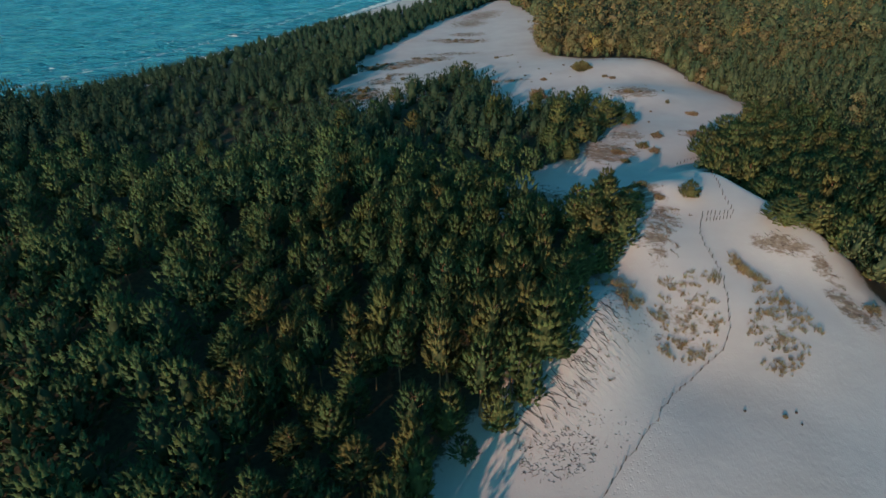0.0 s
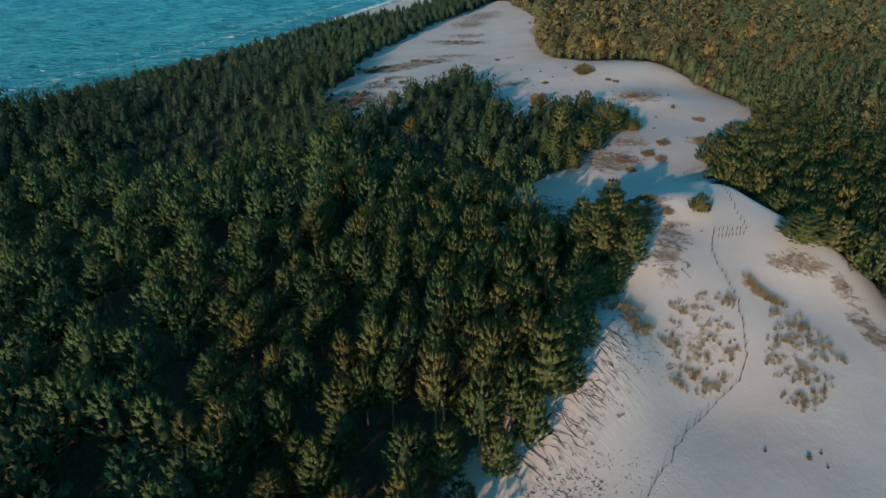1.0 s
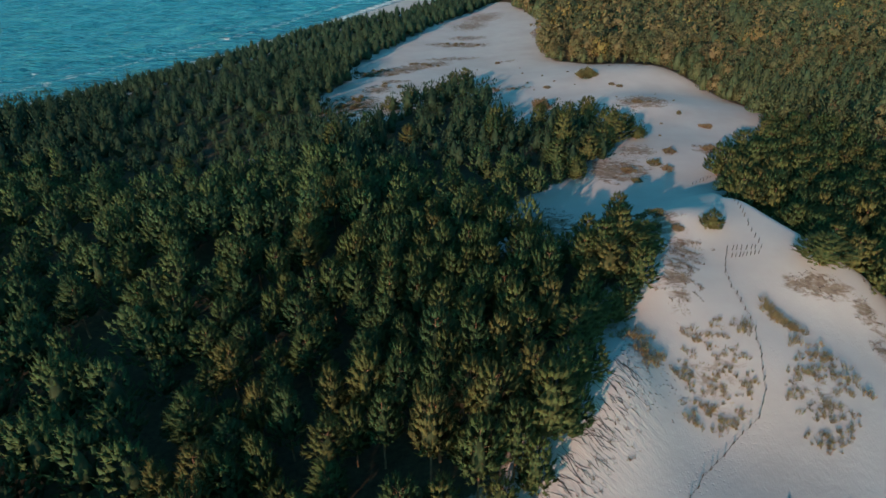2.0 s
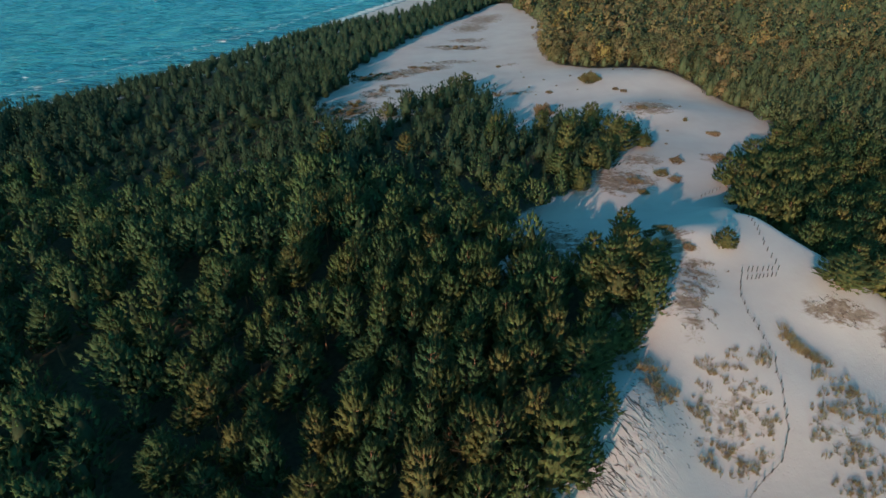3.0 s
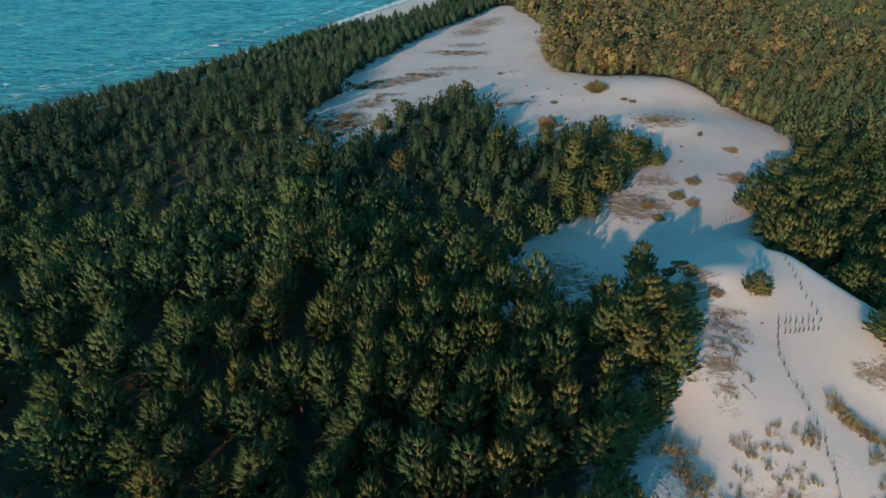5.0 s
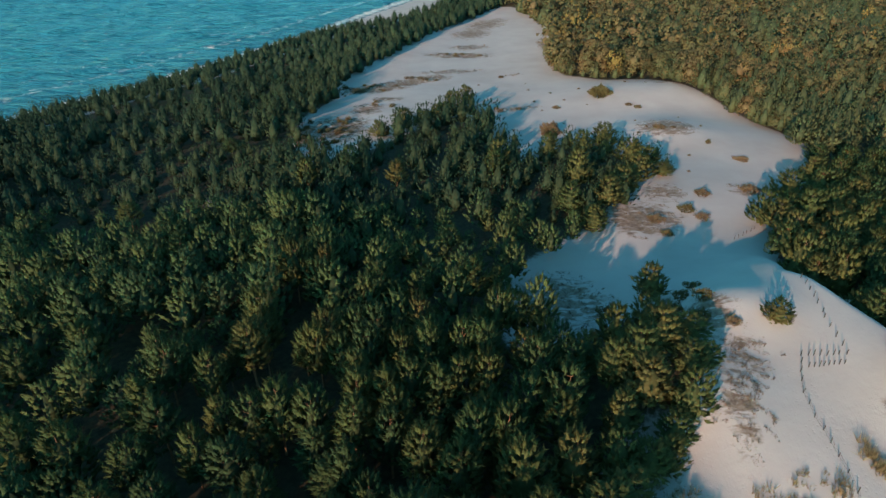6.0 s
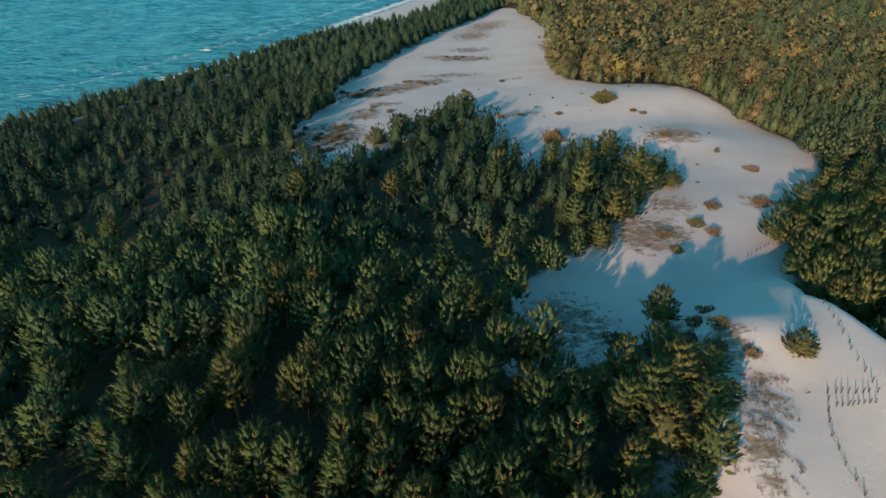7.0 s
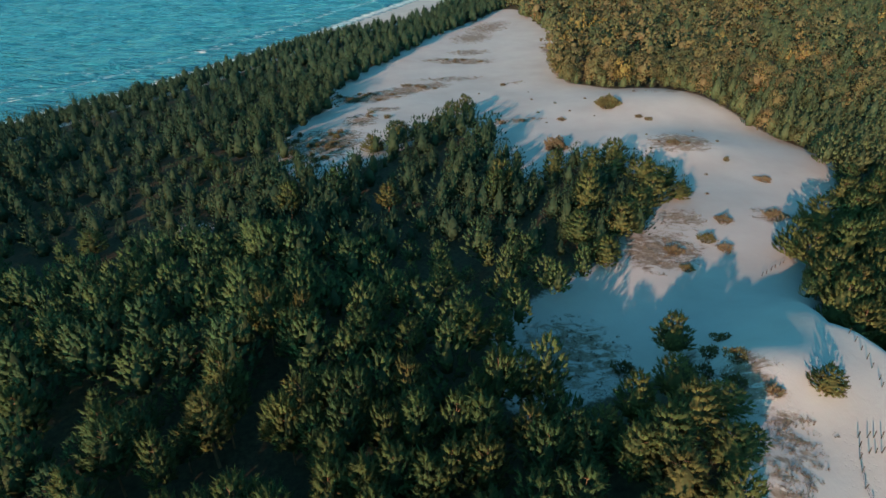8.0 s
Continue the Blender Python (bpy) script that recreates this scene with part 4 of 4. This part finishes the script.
def shrub(x, y, wide, tall, mat, label, seed, leaves=520, size=0.32):
    """A low rounded bush of twigs and small leaves."""
    r = np.random.RandomState(seed)
    d = r.normal(0, 1, (leaves, 3))
    d[:, 2] = np.abs(d[:, 2])
    d /= np.linalg.norm(d, axis=1, keepdims=True)
    lump = 0.75 + 0.25 * np.sin(3 * np.arctan2(d[:, 1], d[:, 0]) + seed) * np.sin(4 * d[:, 2] + seed)
    p = d * (r.uniform(0.55, 1, leaves) * lump)[:, None] * (wide / 2, wide / 2, tall)
    v, f = sprays(p, (d + (0, 0, 0.6)) / np.linalg.norm(d + (0, 0, 0.6), axis=1, keepdims=True), size * (wide / 3) ** 0.5 * r.uniform(0.7, 1.3, leaves), 0.3, 3, r)
    bush = new("bush")
    bush.location = (x, y, float(height(x, y)) - 0.05)
    leaf = new("foliage", raw_mesh("bush_foliage", v, f, mat))
    vs, fs = [], []
    for k in range(9):
        a, q = 6.283 * k / 9 + r.uniform(-0.3, 0.3), r.uniform(0.3, 0.8)
        tv, tf = tube([(0.05 * math.cos(a), 0.05 * math.sin(a), -0.1), (wide * 0.2 * q * math.cos(a), wide * 0.2 * q * math.sin(a), tall * 0.45), (wide * 0.42 * q * math.cos(a), wide * 0.42 * q * math.sin(a), tall * 0.8)], [0.05, 0.03, 0.01], 4)
        fs += [tuple(i + len(vs) for i in f) for f in tf]
        vs += tv
    me = bpy.data.meshes.new("bush_stems")
    me.from_pydata(vs, [], fs)
    me.materials.append(MAT_POST)
    stems = new("stems", me)
    leaf.parent = stems.parent = bush
    return tagged(bush, label, "bush")


MAT_BUSH = leaf_material("bush_leaves", [(0.0, (0.09, 0.085, 0.04)), (1.0, (0.14, 0.11, 0.05))], True)
MAT_RUST = leaf_material("rust_leaves", [(0.0, (0.12, 0.095, 0.06)), (1.0, (0.17, 0.13, 0.085))], True)
shrub(54.9, 241, 9.5, 3.4, MAT_BUSH, "large olive bush alone on open sand", 1, 1500, 0.4)
shrub(33.2, 207.2, 7.5, 3.6, MAT_RUST, "rounded brown bush at the wood's edge", 2, 1200, 0.4)
for k, (x, y, w, h, mat, label) in enumerate([
        (73.1, 192.1, 1.7, 1.6, MAT_BUSH, "small dark bush on bare sand"), (59.5, 159.4, 4.5, 1.5, MAT_RUST, "brown bush on a sand hummock"),
        (53.3, 151.7, 4.6, 1.5, MAT_BUSH, "olive-brown bush beside the shaded hollow"), (55.5, 148.5, 3.8, 1.4, MAT_RUST, "rusty bush beside the shaded hollow"),
        (45.6, 147.5, 4.5, 1.0, MAT_RUST, "low brown bush on the sand bank"), (46.1, 141.5, 3.0, 0.7, MAT_BUSH, "dark low bush in the shaded hollow"),
        (77.5, 181.2, 4.8, 0.9, MAT_RUST, "flat brown bush on open sand"), (71.3, 162.5, 6.0, 1.0, MAT_RUST, "flat heath mound on open sand"),
        (41.3, 52.4, 0.7, 0.4, MAT_RUST, "tiny rusty bush on smooth sand"), (37.2, 53.9, 0.3, 0.35, MAT_POST, "small dead twig bush on smooth sand"),
        (42.9, 53.0, 0.28, 0.3, MAT_POST, "small dead twig bush on smooth sand"), (42.6, 51.1, 0.25, 0.25, MAT_POST, "small dead twig bush on smooth sand"),
        (41.6, 117.0, 3.6, 0.7, MAT_BUSH, "dark low bush lying in the shade"), (40.7, 102.2, 2.6, 0.9, MAT_RUST, "sunlit rust-brown bush on the dune crest"),
        (61.7, 229.5, 3.0, 0.9, MAT_RUST, "small brown bush on open sand"), (64.0, 227.0, 3.0, 0.9, MAT_RUST, "small brown bush on open sand"),
        (39.0, 232.5, 3.2, 0.9, MAT_RUST, "small brown bush on open sand"), (24.9, 284, 3.0, 0.8, MAT_RUST, "small brown bush on open sand"),
        (17.5, 116.0, 3.6, 1.6, MAT_BUSH, "dark bush in the shaded hollow"), (28.0, 114.5, 4.2, 1.6, MAT_BUSH, "dark bush in the shaded hollow"),
        (38.0, 112.0, 4.0, 1.2, MAT_BUSH, "dark bush in the shaded hollow"), (39.4, 108.8, 4.0, 1.5, MAT_BUSH, "dark bush in the shaded hollow"),
        (37.6, 104.5, 3.6, 1.3, MAT_BUSH, "dark bush in the shaded hollow"), (35.6, 108.0, 3.8, 1.6, MAT_BUSH, "dark bush in the shaded hollow")]):
    shrub(x, y, w, h, mat, label, 10 + k, int(160 + 40 * w))


# heath clumps scattered over the far sand
for cx0, cy0, rx0, ry0, count in ((-23, 268, 12, 5, 9), (-32, 212, 7, 11, 9), (-8, 281, 10, 4, 6), (8, 329, 12, 5, 6), (-20, 242, 5, 7, 5), (65.5, 204.5, 5, 4, 5), (24, 234, 8, 2.5, 4)):
    for k in range(count):
        a, q = rr.uniform(0, 6.283), math.sqrt(rr.uniform(0, 1))
        wide = rr.uniform(1.4, 3.6)
        shrub(cx0 + rx0 * q * math.cos(a), cy0 + ry0 * q * math.sin(a), wide, wide * 0.26, MAT_RUST if rr.uniform(0, 1) < 0.7 else MAT_BUSH, "low brown heath clump on far sand", 300 + k + int(cy0), 130, 0.3)


# ---- posts and fence ----
def post_mesh(tall, seed):
    """A round weathered stake with a chamfered head, a little out of true."""
    r = random.Random(seed)
    lx, ly = r.uniform(-0.04, 0.04), r.uniform(-0.04, 0.04)
    v, f = tube([(0, 0, -0.3), (lx * 0.5, ly * 0.5, tall * 0.5), (lx, ly, tall - 0.05), (lx, ly, tall)], [0.055, 0.05, 0.048, 0.03], 8)
    me = bpy.data.meshes.new("post")
    me.from_pydata(v, [], f)
    me.materials.append(MAT_POST)
    return me


POST_MESHES = [post_mesh(0.68 + 0.07 * k, k) for k in range(5)]


def post_row(pts, label, gap=None):
    """A row of stakes: each one is a part of the row."""
    row = new("stake_fence")
    row.location = (pts[0][0], pts[0][1], float(height(*pts[0])))
    for k, (x, y) in enumerate(pts):
        p = new("post", POST_MESHES[rr.randint(5)])
        p.parent = row
        p.location = Vector((x, y, float(height(x, y)))) - row.location
        p.rotation_euler = (rr.normal(0, 0.03), rr.normal(0, 0.03), rr.uniform(0, 6.3))
    return tagged(row, label, "fence", "stake fences on the crest")


def evenly(a, b, n):
    return [(a[0] + (b[0] - a[0]) * k / (n - 1) + rr.normal(0, 0.06), a[1] + (b[1] - a[1]) * k / (n - 1) + rr.normal(0, 0.06)) for k in range(n)]


post_row(evenly((46.9, 96.3), (51.7, 95.7), 8), "short row of bare weathered wooden stakes in sand")
post_row(evenly((46.8, 94.3), (50.8, 94.4), 8), "second row of bare weathered wooden stakes in sand")
post_row(evenly((52.0, 97.2), (52.6, 102.4), 4) + evenly((53.0, 103.7), (54.4, 112), 6), "line of wooden stakes climbing over the dune crest")
post_row(evenly((58.4, 139.5), (64.5, 144.5), 6), "line of wooden stakes beyond the shaded hollow")


def wire_fence(pts, spacing):
    """A low fence: stakes along a winding line with two slack strands between them."""
    fence = new("wire_fence")
    fence.location = (pts[0][0], pts[0][1], float(height(*pts[0])))
    places, carry = [], 0.0
    for (ax, ay), (bx, by) in zip(pts[:-1], pts[1:]):
        ln = math.hypot(bx - ax, by - ay)
        while carry < ln:
            places.append((ax + (bx - ax) * carry / ln + rr.normal(0, 0.09), ay + (by - ay) * carry / ln + rr.normal(0, 0.09)))
            carry += spacing * rr.uniform(0.85, 1.15)
        carry -= ln
    tops = []
    for x, y in places:
        p = new("post", POST_MESHES[rr.randint(5)])
        p.parent = fence
        p.location = Vector((x, y, float(height(x, y)) - 0.1)) - fence.location
        p.rotation_euler = (rr.normal(0, 0.05), rr.normal(0, 0.05), rr.uniform(0, 6.3))
        tops.append(p.location.copy())
    for level in (0.62, 0.28):
        cu = bpy.data.curves.new("strand", "CURVE")
        cu.dimensions, cu.bevel_depth, cu.bevel_resolution = "3D", 0.012, 0
        sp = cu.splines.new("POLY")
        sp.points.add(2 * len(tops) - 2)
        for k, q in enumerate(tops):
            sp.points[2 * k].co = (q.x, q.y, q.z + level, 1)
            if k + 1 < len(tops):
                n = tops[k + 1]
                sp.points[2 * k + 1].co = ((q.x + n.x) / 2, (q.y + n.y) / 2, (q.z + n.z) / 2 + level - 0.1, 1)
        cu.materials.append(MAT_POST)
        new("strand", cu).parent = fence
    return tagged(fence, "low dark stake and strand fence winding up the dune", "fence")


wire_fence(FENCE, 1.8)


def dead_branch(x, y, size, seed, label):
    """A bleached fallen crown: bare forked boughs."""
    r = np.random.RandomState(seed)
    vs, fs = [], []

    def bough(p, d, ln, rad, depth):
        q = p + d * ln
        tv, tf = tube([tuple(p), tuple((p + q) / 2 + r.normal(0, 0.05 * ln, 3)), tuple(q)], [rad, rad * 0.75, rad * 0.45], 5)
        fs.extend(tuple(i + len(vs) for i in f) for f in tf)
        vs.extend(tv)
        if depth:
            for k in range(3):
                e = d + r.normal(0, 0.6, 3)
                e[2] = abs(e[2]) * 0.6
                bough(p + d * ln * r.uniform(0.4, 1), e / np.linalg.norm(e), ln * 0.62, rad * 0.55, depth - 1)

    bough(np.array([0, 0, 0.1]), np.array([0.8, 0.5, 0.15]), size, 0.12, 3)
    me = bpy.data.meshes.new("dead_branch")
    me.from_pydata(vs, [], fs)
    me.materials.append(MAT_GREY)
    ob = new("dead_branch", me)
    ob.location = (x, y, float(height(x, y)))
    return tagged(ob, label, "dead branch")


MAT_GREY = wood_material("bleached_wood", (0.22, 0.20, 0.19), (0.42, 0.39, 0.37), 5.0)
dead_branch(59.2, 108.0, 1.4, 3, "bleached fallen branches on the dune crest")


# ---- litter on the sand ----
def twigs(places, seed, label, heading=None):
    """Broken sticks and roots that lie on the sand: one mesh of short bent rods."""
    r = np.random.RandomState(seed)
    vs, fs = [], []
    for x, y, ln in places:
        a = r.uniform(0, 6.283) if heading is None else r.normal(heading, 0.22)
        dx, dy, w = math.cos(a) * ln / 2, math.sin(a) * ln / 2, r.uniform(0.012, 0.03)
        n = len(vs)
        for k in (-1, 0, 1):
            px, py = x + dx * k + r.normal(0, 0.08 * ln), y + dy * k + r.normal(0, 0.08 * ln)
            z = float(height(px, py))
            vs += [(px - dy / ln * w, py + dx / ln * w, z - 0.02), (px + dy / ln * w, py - dx / ln * w, z - 0.02), (px, py, z + w * 1.6 + 0.04 * (k == 0))]
        for k in (0, 3):
            for e in range(3):
                p, q = n + k + e, n + k + (e + 1) % 3
                fs.append((p, q, q + 3, p + 3))
    me = bpy.data.meshes.new("driftwood_litter")
    me.from_pydata(vs, [], fs)
    me.materials.append(MAT_POST)
    return tagged(new("driftwood_litter", me), label, "driftwood", kind="stuff")


def strew_sticks(n, cx, cy, rx, ry, seed, low=0.25, high=0.9):
    p = strew(n, cx, cy, rx, ry, 20, seed, low, high)
    return p[:, [0, 1, 3]]


twigs(np.concatenate([strew_sticks(300, 13.5, 48, 5.0, 3.0, 1, 0.15, 0.6), strew_sticks(50, 20, 51.5, 4.0, 3.0, 2, 0.12, 0.4), strew_sticks(50, 17.5, 62, 3.5, 2.5, 3, 0.2, 0.9),
                      strew_sticks(130, 26.5, 69, 4, 6, 4, 0.1, 0.4), strew_sticks(40, 63.5, 72, 2, 4, 5, 0.3, 1.2), strew_sticks(30, 57, 87, 3, 3, 6, 0.3, 1.0)]), 4, "dark broken twigs and roots scattered on sand")
for k, (x, y, w, h, mat, label) in enumerate([(64.5, 73, 3.2, 1.1, MAT_RUST, "dry brown bush on the dune's edge"), (66, 69, 3.5, 1.2, MAT_BUSH, "dry brown bush on the dune's edge"),
        (-38, 205, 4.0, 1.4, MAT_BUSH, "dark bush in the shaded sand bay"), (-31, 198, 3.5, 1.2, MAT_BUSH, "dark bush in the shaded sand bay"), (-29, 209, 4.0, 1.2, MAT_RUST, "brown bush in the sand bay"),
        (-40, 215, 3.0, 1.3, MAT_BUSH, "dark bush in the shaded sand bay"), (-30, 262, 7.0, 1.3, MAT_RUST, "low brown bush on far sand"), (-36, 268, 3.5, 1.5, MAT_BUSH, "dark bush by the far wood")]):
    shrub(x, y, w, h, mat, label, 60 + k, int(160 + 40 * w))
for k in range(14):
    x, y = -44 + 16 * rr.uniform(0, 1), 192 + 34 * rr.uniform(0, 1)
    shrub(x, y, rr.uniform(2.0, 4.0), rr.uniform(0.8, 1.8), MAT_BUSH, "dark bush in the shaded sand bay", 80 + k, 220)
far_bushes = strew(60, 45, 235, 45, 70, 0, 91, 0.5, 1.4)
for k, (x, y, _, w, _) in enumerate(far_bushes[sand_distance(far_bushes[:, 0], far_bushes[:, 1]) > 4][:22]):
    shrub(x, y, w * 1.1, w * 0.45, MAT_RUST if k % 3 else MAT_BUSH, "small dry bush on open sand", 120 + k, 70, 0.3)
runnels = along([(9.5, 52.0), (15.6, 57.5), (20.8, 63.5), (23.4, 69.5)], 0.14, 71, 0.6, 2.2, 1.1)
twigs(runnels[:, [0, 1, 3]], 72, "dark roots and sticks that run down the sand bank", radians(-48))
